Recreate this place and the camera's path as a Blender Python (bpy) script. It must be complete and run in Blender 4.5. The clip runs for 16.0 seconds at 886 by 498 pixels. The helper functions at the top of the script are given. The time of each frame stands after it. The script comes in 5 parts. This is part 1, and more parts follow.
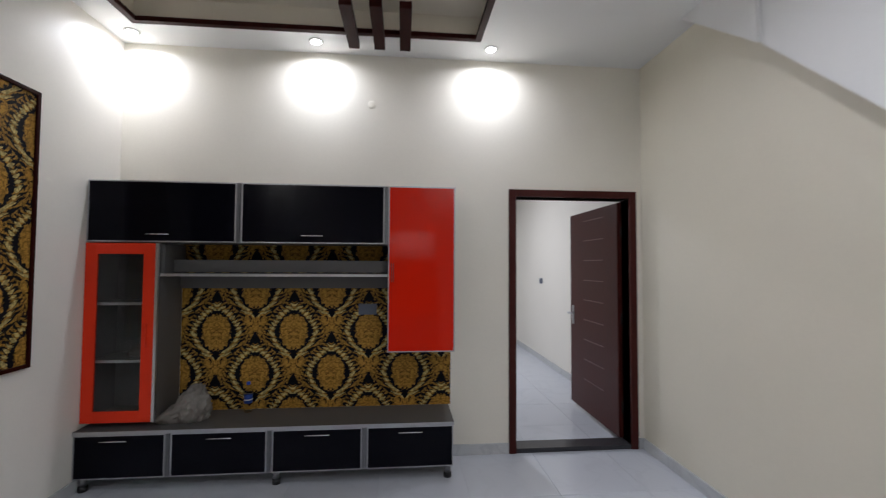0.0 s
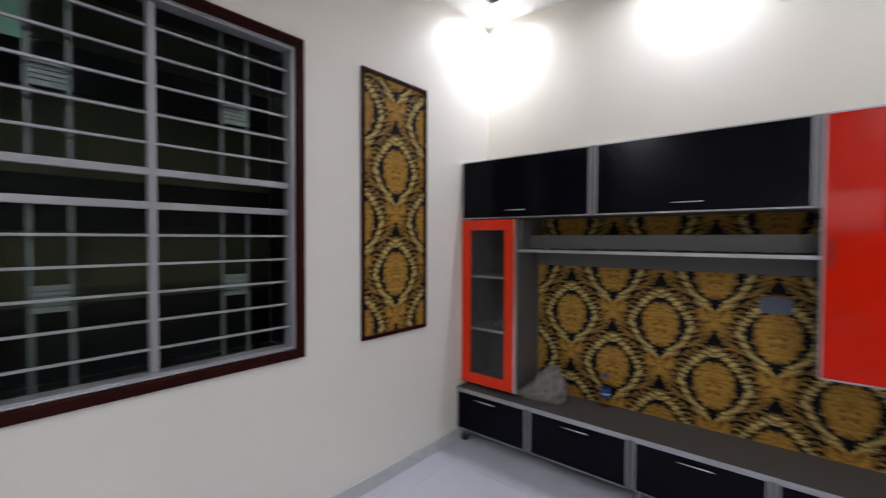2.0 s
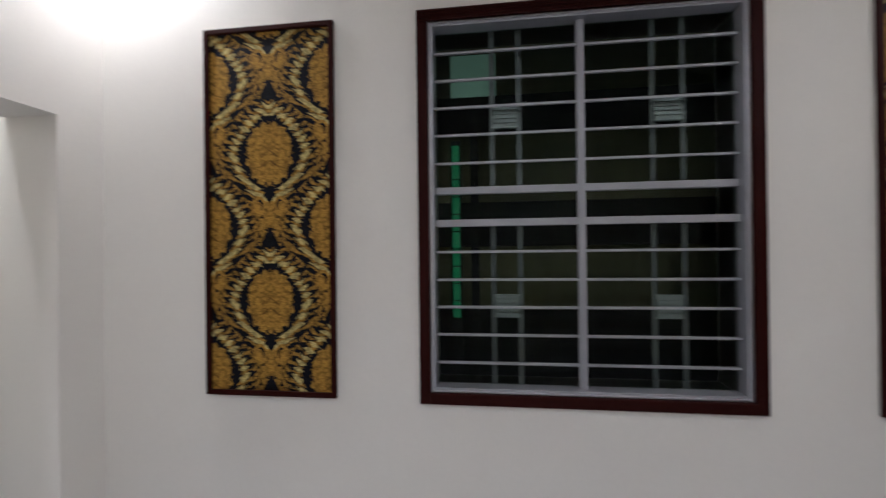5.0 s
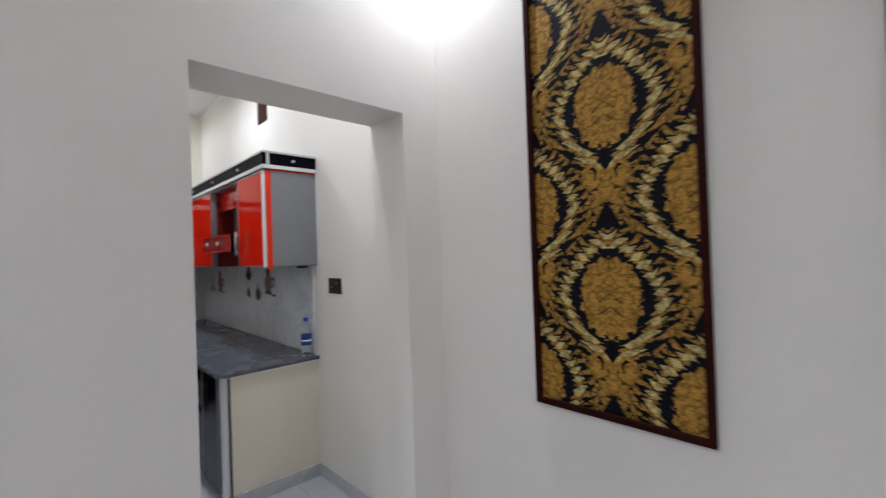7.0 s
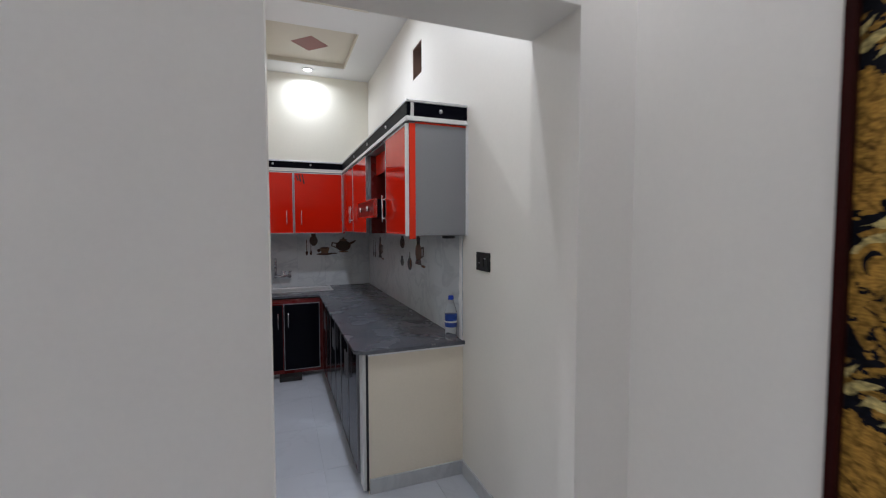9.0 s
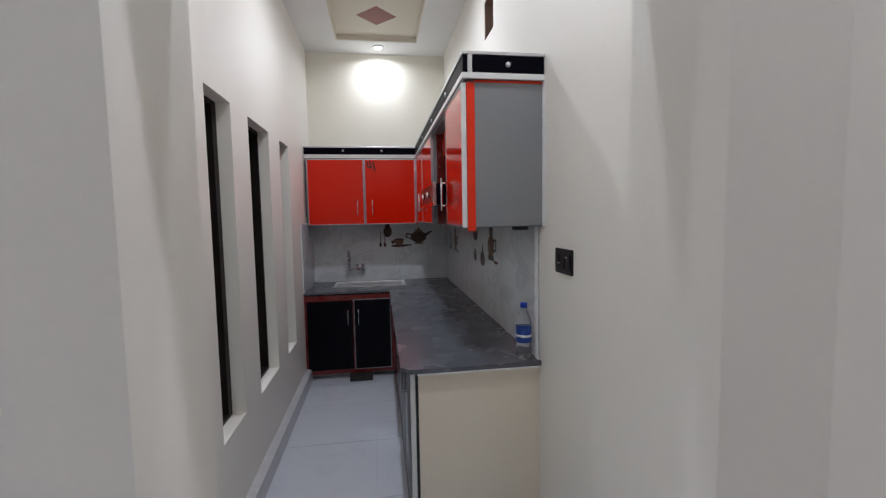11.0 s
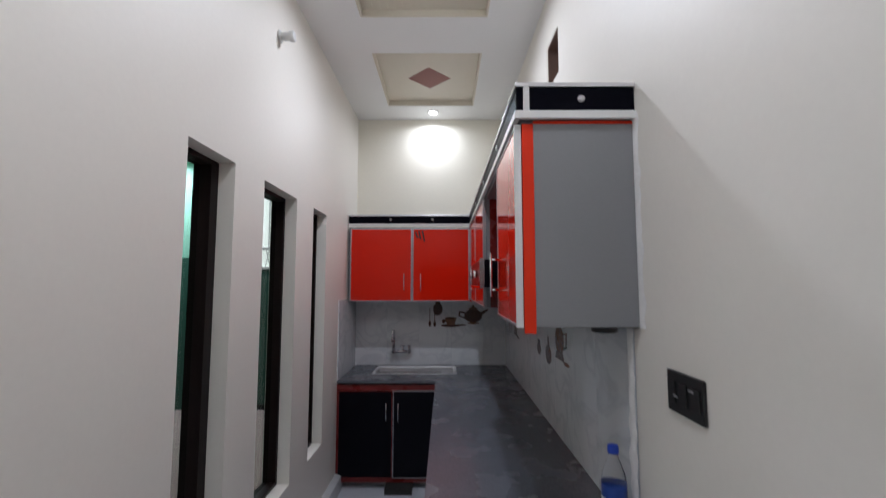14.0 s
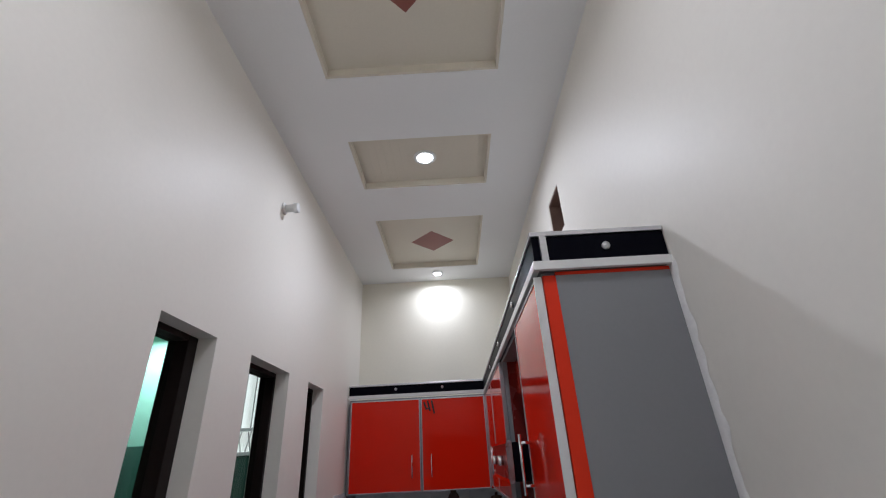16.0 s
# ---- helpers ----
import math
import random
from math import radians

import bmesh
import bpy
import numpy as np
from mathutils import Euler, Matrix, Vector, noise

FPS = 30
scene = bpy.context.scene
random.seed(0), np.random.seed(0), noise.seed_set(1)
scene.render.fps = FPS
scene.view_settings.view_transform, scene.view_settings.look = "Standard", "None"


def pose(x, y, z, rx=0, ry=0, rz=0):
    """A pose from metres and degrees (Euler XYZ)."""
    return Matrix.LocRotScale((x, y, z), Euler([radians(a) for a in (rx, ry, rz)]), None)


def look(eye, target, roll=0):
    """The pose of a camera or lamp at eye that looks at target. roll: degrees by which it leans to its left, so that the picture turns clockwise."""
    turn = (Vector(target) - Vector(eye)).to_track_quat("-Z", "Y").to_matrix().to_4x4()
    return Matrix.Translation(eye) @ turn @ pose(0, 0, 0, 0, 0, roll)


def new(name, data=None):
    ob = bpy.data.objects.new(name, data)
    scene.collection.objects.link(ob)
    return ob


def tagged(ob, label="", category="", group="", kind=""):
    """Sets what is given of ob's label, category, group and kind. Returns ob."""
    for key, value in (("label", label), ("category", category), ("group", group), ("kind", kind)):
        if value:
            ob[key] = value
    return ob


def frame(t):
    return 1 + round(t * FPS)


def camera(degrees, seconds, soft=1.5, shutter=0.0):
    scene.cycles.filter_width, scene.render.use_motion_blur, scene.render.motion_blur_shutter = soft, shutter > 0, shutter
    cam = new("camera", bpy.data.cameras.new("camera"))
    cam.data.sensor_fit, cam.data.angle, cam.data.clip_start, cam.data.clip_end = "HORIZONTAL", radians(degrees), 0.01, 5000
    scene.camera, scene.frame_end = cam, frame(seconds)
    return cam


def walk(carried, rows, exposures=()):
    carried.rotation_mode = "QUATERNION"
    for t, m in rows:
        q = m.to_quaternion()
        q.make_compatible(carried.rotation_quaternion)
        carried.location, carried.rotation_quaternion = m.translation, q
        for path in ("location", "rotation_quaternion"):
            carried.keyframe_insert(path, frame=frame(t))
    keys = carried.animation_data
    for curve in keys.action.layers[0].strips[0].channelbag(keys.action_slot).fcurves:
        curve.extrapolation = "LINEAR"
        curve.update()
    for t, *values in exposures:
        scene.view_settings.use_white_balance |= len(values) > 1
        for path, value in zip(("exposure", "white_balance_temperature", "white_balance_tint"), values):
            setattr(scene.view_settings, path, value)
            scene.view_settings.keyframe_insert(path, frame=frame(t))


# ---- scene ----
cam = camera(92.3, 16.0, 1.1, 0.6)
# seconds, stops, kelvin, tint
EXPOSURES = [(0.0, 0.14, 6350, 8), (0.5, 0.09, 6350, 8), (1.0, 0.17, 6250, 9), (1.5, 0.34, 6250, 10), (2.5, 0.76, 6250, 9), (3.2, 0.70, 6250, 10), (5.3, 0.28, 6300, 10), (6.0, 0.42, 6100, 9),
             (7.0, 0.37, 6080, 9), (8.5, 0.14, 6080, 9), (11.0, 0.18, 6150, 10), (12.5, 0.20, 6200, 11), (14.0, 0.07, 6050, 11), (15.0, -0.07, 6050, 12), (16.0, -0.23, 6050, 12)]
PATH = [
    (0, (-0.16, -0.145, 1.505), (0.028, 1.845, 1.581), 0.3),
    (0.3, (-0.148, -0.023, 1.509), (-0.082, 1.976, 1.562), 0.4),
    (0.5, (-0.158, 0.029, 1.509), (-0.216, 2.028, 1.561), 0.4),
    (1, (-0.171, 0.149, 1.489), (-0.551, 2.112, 1.526), 0.4),
    (1.5, (-0.257, 0.239, 1.468), (-1.074, 2.065, 1.473), 0.1),
    (2, (-0.335, 0.388, 1.508), (-1.622, 1.918, 1.46), 0.2),
    (2.5, (-0.423, 0.438, 1.503), (-1.973, 1.701, 1.454), -0.2),
    (3, (-0.502, 0.47, 1.489), (-2.232, 1.473, 1.439), -0.5),
    (3.2, (-0.514, 0.489, 1.503), (-2.3, 1.387, 1.44), -0.6),
    (5.3, (-0.593, 0.619, 1.525), (-2.533, 0.134, 1.575), -0.4),
    (5.5, (-0.629, 0.574, 1.494), (-2.523, -0.064, 1.57), -0.2),
    (6, (-0.712, 0.454, 1.496), (-2.445, -0.544, 1.547), -0.4),
    (6.5, (-0.82, 0.362, 1.497), (-2.393, -0.873, 1.535), -1.2),
    (7, (-0.925, 0.287, 1.483), (-2.297, -1.168, 1.501), -2.0),
    (7.5, (-1.05, 0.237, 1.487), (-2.149, -1.435, 1.49), -1.2),
    (8, (-1.131, 0.164, 1.483), (-1.972, -1.65, 1.433), -0.3),
    (8.5, (-1.2, 0.036, 1.475), (-1.969, -1.808, 1.383), -0.3),
    (8.7, (-1.23, -0.049, 1.479), (-1.985, -1.898, 1.381), -0.2),
    (11, (-1.575, -0.603, 1.48), (-1.866, -2.576, 1.327), -1.0),
    (11.5, (-1.602, -0.695, 1.463), (-1.795, -2.676, 1.266), -1.2),
    (12, (-1.613, -0.797, 1.452), (-1.786, -2.771, 1.187), -1.2),
    (12.5, (-1.633, -0.886, 1.464), (-1.797, -2.858, 1.171), -1.0),
    (13, (-1.648, -0.963, 1.49), (-1.809, -2.942, 1.248), -0.7),
    (13.5, (-1.681, -1.051, 1.52), (-1.772, -3.049, 1.489), -0.9),
    (14, (-1.719, -1.149, 1.556), (-1.711, -3.142, 1.723), 0.0),
    (14.5, (-1.73, -1.222, 1.58), (-1.661, -3.191, 1.926), 0.2),
    (15, (-1.716, -1.291, 1.601), (-1.632, -3.205, 2.172), -0.2),
    (15.5, (-1.707, -1.329, 1.626), (-1.654, -3.154, 2.443), -1.9),
    (16, (-1.704, -1.358, 1.626), (-1.689, -3.155, 2.504), -3.0),
]
walk(cam, [(t, look(eye, target, roll)) for t, eye, target, roll in PATH], EXPOSURES)

# ---- light ----
world = bpy.data.worlds.new("night")
world.use_nodes = True
world.node_tree.nodes["Background"].inputs[0].default_value = (0.30, 0.42, 0.55, 1)
world.node_tree.nodes["Background"].inputs[1].default_value = 0.012
scene.world = world
scene.view_settings.exposure = 0.0
COOL = (0.90, 0.905, 1.0)
COOLER = (0.885, 0.905, 0.975)


def lamp(name, place, watts, size=0.08, spread=165, colour=COOL):
    data = bpy.data.lights.new(name, "AREA")
    data.energy, data.color = watts, colour
    data.shape, data.size, data.spread = "DISK", size, radians(spread)
    ob = new(name, data)
    ob.location = place
    return ob


# ---- materials ----
def nodes_of(name):
    m = bpy.data.materials.new(name)
    m.use_nodes = True
    return m, m.node_tree.nodes, m.node_tree.links, m.node_tree.nodes["Principled BSDF"]


def surface(name, base, rough=0.5, metal=0.0, scale=6.0, vary=0.06, fine=90.0, bump=0.03, coat=0.0, tint=0.0, rough_vary=0.06,
            stretch=(1, 1, 1), spec=0.5):
    """Colour with a slow stain, a fine grain and relief; tint: how far single pieces differ."""
    m, n, l, b = nodes_of(name)
    co = n.new("ShaderNodeTexCoord")
    mp = n.new("ShaderNodeMapping")
    mp.inputs["Scale"].default_value = stretch
    l.new(co.outputs["Object"], mp.inputs[0])
    slow, quick = n.new("ShaderNodeTexNoise"), n.new("ShaderNodeTexNoise")
    slow.inputs["Scale"].default_value, quick.inputs["Scale"].default_value = scale, fine
    slow.inputs["Detail"].default_value, quick.inputs["Detail"].default_value = 5, 3
    l.new(mp.outputs[0], slow.inputs["Vector"]), l.new(mp.outputs[0], quick.inputs["Vector"])
    mix = n.new("ShaderNodeMath")
    mix.operation = "ADD"
    l.new(slow.outputs[0], mix.inputs[0])
    half = n.new("ShaderNodeMath")
    half.operation, half.inputs[1].default_value = "MULTIPLY", 0.5
    l.new(quick.outputs[0], half.inputs[0]), l.new(half.outputs[0], mix.inputs[1])
    val = mix.outputs[0]
    if tint:
        info = n.new("ShaderNodeObjectInfo")
        t = n.new("ShaderNodeMath")
        t.operation, t.inputs[1].default_value, t.inputs[2].default_value = "MULTIPLY_ADD", tint, -tint / 2
        l.new(info.outputs["Random"], t.inputs[0])
        add = n.new("ShaderNodeMath")
        add.operation = "ADD"
        l.new(val, add.inputs[0]), l.new(t.outputs[0], add.inputs[1])
        val = add.outputs[0]
    span = n.new("ShaderNodeMapRange")
    span.inputs[1].default_value, span.inputs[2].default_value = 0.35, 1.15
    span.inputs[3].default_value, span.inputs[4].default_value = 1 - vary, 1 + vary
    l.new(val, span.inputs[0])
    tone = n.new("ShaderNodeVectorMath")
    tone.operation = "SCALE"
    tone.inputs[0].default_value = base
    l.new(span.outputs[0], tone.inputs["Scale"])
    l.new(tone.outputs[0], b.inputs["Base Color"])
    rr = n.new("ShaderNodeMapRange")
    rr.inputs[3].default_value, rr.inputs[4].default_value = max(rough - rough_vary, 0.02), rough + rough_vary
    l.new(slow.outputs[0], rr.inputs[0]), l.new(rr.outputs[0], b.inputs["Roughness"])
    b.inputs["Metallic"].default_value = metal
    b.inputs["Specular IOR Level"].default_value = spec
    b.inputs["Coat Weight"].default_value = coat
    b.inputs["Coat Roughness"].default_value = 0.05
    if bump:
        bp = n.new("ShaderNodeBump")
        bp.inputs["Strength"].default_value, bp.inputs["Distance"].default_value = bump, 0.01
        l.new(mix.outputs[0], bp.inputs["Height"]), l.new(bp.outputs[0], b.inputs["Normal"])
    return m


def veined(name, base, vein, rough, scale=2.2, sharp=0.05, vary=0.05, amount=0.6):
    """Marble-like porcelain: pale ground with thin wandering veins."""
    m, n, l, b = nodes_of(name)
    co, info = n.new("ShaderNodeTexCoord"), n.new("ShaderNodeObjectInfo")
    shift = n.new("ShaderNodeVectorMath")
    shift.operation = "MULTIPLY_ADD"
    shift.inputs[1].default_value = (7, 5, 9)
    l.new(info.outputs["Random"], shift.inputs[0]), l.new(co.outputs["Object"], shift.inputs[2])
    big = n.new("ShaderNodeTexNoise")
    big.inputs["Scale"].default_value, big.inputs["Detail"].default_value, big.inputs["Distortion"].default_value = scale, 7, 1.2
    l.new(shift.outputs[0], big.inputs["Vector"])
    off = n.new("ShaderNodeMath")
    off.operation, off.inputs[1].default_value = "SUBTRACT", 0.5
    l.new(big.outputs[0], off.inputs[0])
    ab = n.new("ShaderNodeMath")
    ab.operation = "ABSOLUTE"
    l.new(off.outputs[0], ab.inputs[0])
    mr = n.new("ShaderNodeMapRange")
    mr.inputs[2].default_value, mr.inputs[3].default_value, mr.inputs[4].default_value = sharp, amount, 0.0
    l.new(ab.outputs[0], mr.inputs[0])
    cloud = n.new("ShaderNodeTexNoise")
    cloud.inputs["Scale"].default_value = scale * 0.6
    l.new(shift.outputs[0], cloud.inputs["Vector"])
    gate = n.new("ShaderNodeMath")
    gate.operation = "MULTIPLY"
    l.new(mr.outputs[0], gate.inputs[0]), l.new(cloud.outputs[0], gate.inputs[1])
    mix = n.new("ShaderNodeMix")
    mix.data_type = "RGBA"
    mix.inputs[6].default_value, mix.inputs[7].default_value = (*base, 1), (*vein, 1)
    l.new(gate.outputs[0], mix.inputs[0])
    l.new(mix.outputs[2], b.inputs["Base Color"])
    b.inputs["Roughness"].default_value = rough
    return m


def damask(name, axis, u0, v0, wide=0.572, tall=0.637):
    """Wallpaper: half-drop medallions in gold, ringed by cream fronds on black."""
    m, n, l, b = nodes_of(name)

    def calc(op, a, c=None, d=None):
        k = n.new("ShaderNodeMath")
        k.operation = op
        for i, v in enumerate((a, c, d)):
            if v is None:
                continue
            if isinstance(v, (int, float)):
                k.inputs[i].default_value = v
            else:
                l.new(v, k.inputs[i])
        return k.outputs[0]

    def noise_of(vec, scale, detail=3):
        k = n.new("ShaderNodeTexNoise")
        k.inputs["Scale"].default_value, k.inputs["Detail"].default_value = scale, detail
        l.new(vec, k.inputs["Vector"])
        return k.outputs[0]

    co, sep = n.new("ShaderNodeTexCoord"), n.new("ShaderNodeSeparateXYZ")
    l.new(co.outputs["Object"], sep.inputs[0])
    vec = co.outputs["Object"]
    u = calc("DIVIDE", calc("SUBTRACT", sep.outputs[axis], u0), wide)
    v = calc("DIVIDE", calc("SUBTRACT", sep.outputs[2], v0), tall)

    def local(shift):
        du = calc("MULTIPLY", calc("SUBTRACT", calc("FRACT", calc("ADD", u, shift)), 0.5), wide)
        dv = calc("MULTIPLY", calc("SUBTRACT", calc("FRACT", calc("ADD", v, shift)), 0.5), tall)
        return calc("ABSOLUTE", du), dv

    sa, va = local(0.5)
    sb, vb = local(0.0)

    def inside(x, lo, hi):
        return calc("MULTIPLY", calc("GREATER_THAN", x, lo), calc("LESS_THAN", x, hi))

    def choose(pick, a, c):
        return calc("ADD", calc("MULTIPLY", a, pick), calc("MULTIPLY", c, calc("SUBTRACT", 1.0, pick)))

    def ogee(side, dv):
        return calc("POWER", calc("ADD", calc("POWER", calc("DIVIDE", side, 0.170), 1.55), calc("POWER", calc("ABSOLUTE", calc("DIVIDE", dv, 0.199)), 1.4)), 0.67)

    ra, rb = ogee(sa, va), ogee(sb, vb)
    near = calc("LESS_THAN", ra, rb)
    ring = calc("MINIMUM", ra, rb)
    side, dv = choose(near, sa, sb), choose(near, va, vb)
    # the print repeats and is mirrored about each column
    cell = n.new("ShaderNodeCombineXYZ")
    l.new(side, cell.inputs[0]), l.new(dv, cell.inputs[1])
    fold = cell.outputs[0]
    rag = calc("SUBTRACT", noise_of(fold, 60, 5), 0.5)
    slow = calc("SUBTRACT", noise_of(fold, 17, 1), 0.5)
    # stacked leaves of the ring, notched on both edges
    phase = calc("ADD", calc("SUBTRACT", calc("DIVIDE", dv, 0.037), calc("DIVIDE", side, 0.072)), calc("ADD", calc("MULTIPLY", slow, 1.3), calc("MULTIPLY", rag, 0.45)))
    notch = calc("MULTIPLY", calc("ABSOLUTE", calc("SUBTRACT", calc("FRACT", phase), 0.5)), 2.0)
    ring = calc("ADD", ring, calc("MULTIPLY_ADD", rag, 0.16, calc("MULTIPLY", slow, 0.14)))
    leafy = calc("MULTIPLY", calc("GREATER_THAN", ring, calc("MULTIPLY_ADD", notch, 0.20, 0.82)), calc("LESS_THAN", ring, calc("MULTIPLY_ADD", notch, -0.20, 1.15)))
    leafy = calc("MULTIPLY", leafy, calc("LESS_THAN", notch, 0.84))
    # black teeth outside the leaves, a ragged black line inside them
    tooth = calc("ABSOLUTE", calc("SUBTRACT", calc("FRACT", calc("ADD", phase, 0.45)), 0.5))
    inked = calc("MAXIMUM", calc("LESS_THAN", ring, calc("MULTIPLY_ADD", tooth, 0.25, 0.84)), calc("MULTIPLY", inside(ring, 0.84, 1.34), calc("GREATER_THAN", calc("MULTIPLY_ADD", calc("ABSOLUTE", calc("SUBTRACT", ring, 1.14)), -0.95, tooth), 0.13)))
    heart = calc("ADD", calc("POWER", calc("ADD", calc("POWER", calc("DIVIDE", side, 0.106), 2.0), calc("POWER", calc("ABSOLUTE", calc("DIVIDE", dv, 0.138)), 2.0)), 0.5), calc("MULTIPLY_ADD", rag, 0.55, calc("MULTIPLY", slow, 0.30)))
    heart = calc("LESS_THAN", heart, 0.98)
    chevron = calc("ADD", dv, calc("MULTIPLY", side, 0.75))
    veins = calc("MULTIPLY", calc("LESS_THAN", side, 0.042), calc("MAXIMUM", inside(chevron, 0.012, 0.021), inside(chevron, -0.030, -0.024)))
    # leaves of the ground
    bent = n.new("ShaderNodeTexNoise")
    bent.inputs["Scale"].default_value = 12
    l.new(fold, bent.inputs["Vector"])
    warp = n.new("ShaderNodeVectorMath")
    warp.operation, warp.inputs[1].default_value = "MULTIPLY_ADD", (0.16, 0.16, 0)
    l.new(bent.outputs["Color"], warp.inputs[0]), l.new(fold, warp.inputs[2])
    leaf = n.new("ShaderNodeTexVoronoi")
    leaf.voronoi_dimensions, leaf.feature = "2D", "DISTANCE_TO_EDGE"
    leaf.inputs["Scale"].default_value = 19
    l.new(warp.outputs[0], leaf.inputs["Vector"])
    gap = calc("LESS_THAN", calc("MULTIPLY_ADD", rag, 0.40, leaf.outputs["Distance"]), 0.045)

    def marks(side, dv):
        """Wedge over a medallion; point, scrolls and stem under it."""
        wedge = calc("MULTIPLY", calc("LESS_THAN", calc("MULTIPLY_ADD", calc("SUBTRACT", dv, 0.24), 0.53, calc("MULTIPLY_ADD", rag, 0.018, side)), 0.046), inside(dv, 0.236, 0.33))
        point = calc("LESS_THAN", calc("ADD", calc("MULTIPLY_ADD", rag, 0.02, side), calc("ABSOLUTE", calc("ADD", dv, 0.178))), 0.031)

        def blot(cx, cy, rx, ry):
            return calc("LESS_THAN", calc("ADD", calc("POWER", calc("DIVIDE", calc("SUBTRACT", side, cx), rx), 2.0), calc("POWER", calc("DIVIDE", calc("ADD", dv, cy), ry), 2.0)), 1.0)

        scroll, eye = blot(0.050, 0.226, 0.034, 0.044), calc("MULTIPLY", blot(0.046, 0.220, 0.017, 0.024), calc("SUBTRACT", 1.0, blot(0.053, 0.226, 0.017, 0.021)))
        stem = calc("MULTIPLY", calc("LESS_THAN", side, calc("MULTIPLY_ADD", calc("SINE", calc("MULTIPLY", dv, 85.0)), 0.006, 0.020)), inside(dv, -0.312, -0.204))
        return wedge, point, scroll, eye, stem

    pairs = [calc("MAXIMUM", x, y) for x, y in zip(marks(sa, va), marks(sb, vb))]
    wedge, point, scroll, eye, stem = pairs
    gold, dull, cream, black = (0.42, 0.225, 0.040), (0.30, 0.165, 0.030), (0.58, 0.46, 0.18), (0.005, 0.005, 0.009)
    mix = None
    for flag, c in ((gap, black), (inked, black), (leafy, cream), (scroll, gold), (eye, black), (heart, gold), (calc("MULTIPLY", heart, veins), (0.19, 0.10, 0.020)), (stem, gold), (point, black), (wedge, black)):
        over = n.new("ShaderNodeMix")
        over.data_type = "RGBA"
        over.inputs[7].default_value = (*c, 1)
        l.new(flag, over.inputs[0])
        if mix is None:
            base = n.new("ShaderNodeMix")
            base.data_type = "RGBA"
            base.inputs[6].default_value, base.inputs[7].default_value = (*gold, 1), (*dull, 1)
            l.new(noise_of(fold, 30, 2), base.inputs[0])
            l.new(base.outputs[2], over.inputs[6])
        else:
            l.new(mix.outputs[2], over.inputs[6])
        mix = over
    comb = calc("MULTIPLY", leafy, calc("SUBTRACT", 1.0, notch))
    fine = n.new("ShaderNodeMapping")
    fine.inputs["Scale"].default_value = (95, 95, 210)
    fine.inputs["Rotation"].default_value = (0.3, 0.3, 0)
    l.new(vec, fine.inputs[0])
    strand = noise_of(fine.outputs[0], 1.0, 3)
    crease = calc("MINIMUM", calc("MULTIPLY_ADD", calc("ABSOLUTE", calc("SUBTRACT", noise_of(fold, 26, 2), 0.5)), 7.0, 0.45), 1.0)
    tone = n.new("ShaderNodeVectorMath")
    tone.operation = "SCALE"
    l.new(mix.outputs[2], tone.inputs[0]), l.new(calc("MULTIPLY", calc("MULTIPLY_ADD", strand, 1.7, 0.15), crease), tone.inputs["Scale"])
    l.new(tone.outputs[0], b.inputs["Base Color"])
    b.inputs["Roughness"].default_value = 0.6
    b.inputs["Specular IOR Level"].default_value = 0.12
    bp = n.new("ShaderNodeBump")
    bp.inputs["Strength"].default_value, bp.inputs["Distance"].default_value = 0.25, 0.004
    l.new(calc("ADD", calc("MULTIPLY", comb, 0.5), calc("MULTIPLY", strand, 0.6)), bp.inputs["Height"]), l.new(bp.outputs[0], b.inputs["Normal"])
    return m


def speckled(name, dark, pale, rough, scale=220):
    m, n, l, b = nodes_of(name)
    co = n.new("ShaderNodeTexCoord")
    vo, no = n.new("ShaderNodeTexVoronoi"), n.new("ShaderNodeTexNoise")
    vo.inputs["Scale"].default_value, no.inputs["Scale"].default_value = scale, 5
    no.inputs["Detail"].default_value = 6
    l.new(co.outputs["Object"], vo.inputs["Vector"]), l.new(co.outputs["Object"], no.inputs["Vector"])
    sep = n.new("ShaderNodeSeparateColor")
    l.new(vo.outputs["Color"], sep.inputs[0])
    mul = n.new("ShaderNodeMath")
    mul.operation = "MULTIPLY"
    l.new(sep.outputs[0], mul.inputs[0]), l.new(no.outputs[0], mul.inputs[1])
    mix = n.new("ShaderNodeMix")
    mix.data_type = "RGBA"
    mix.inputs[6].default_value, mix.inputs[7].default_value = (*dark, 1), (*pale, 1)
    l.new(mul.outputs[0], mix.inputs[0]), l.new(mix.outputs[2], b.inputs["Base Color"])
    mr = n.new("ShaderNodeMapRange")
    mr.inputs[3].default_value, mr.inputs[4].default_value = rough - 0.07, rough + 0.1
    l.new(no.outputs[0], mr.inputs[0]), l.new(mr.outputs[0], b.inputs["Roughness"])
    return m


def glowing(name, colour, strength):
    m, n, l, b = nodes_of(name)
    b.inputs["Base Color"].default_value = (*colour, 1)
    b.inputs["Emission Color"].default_value = (*colour, 1)
    b.inputs["Emission Strength"].default_value = strength
    return m


def clear(name, colour=(1, 1, 1), rough=0.0, ior=1.5):
    m, n, l, b = nodes_of(name)
    b.inputs["Base Color"].default_value = (*colour, 1)
    b.inputs["Transmission Weight"].default_value = 1
    b.inputs["Roughness"].default_value = rough
    b.inputs["IOR"].default_value = ior
    return m


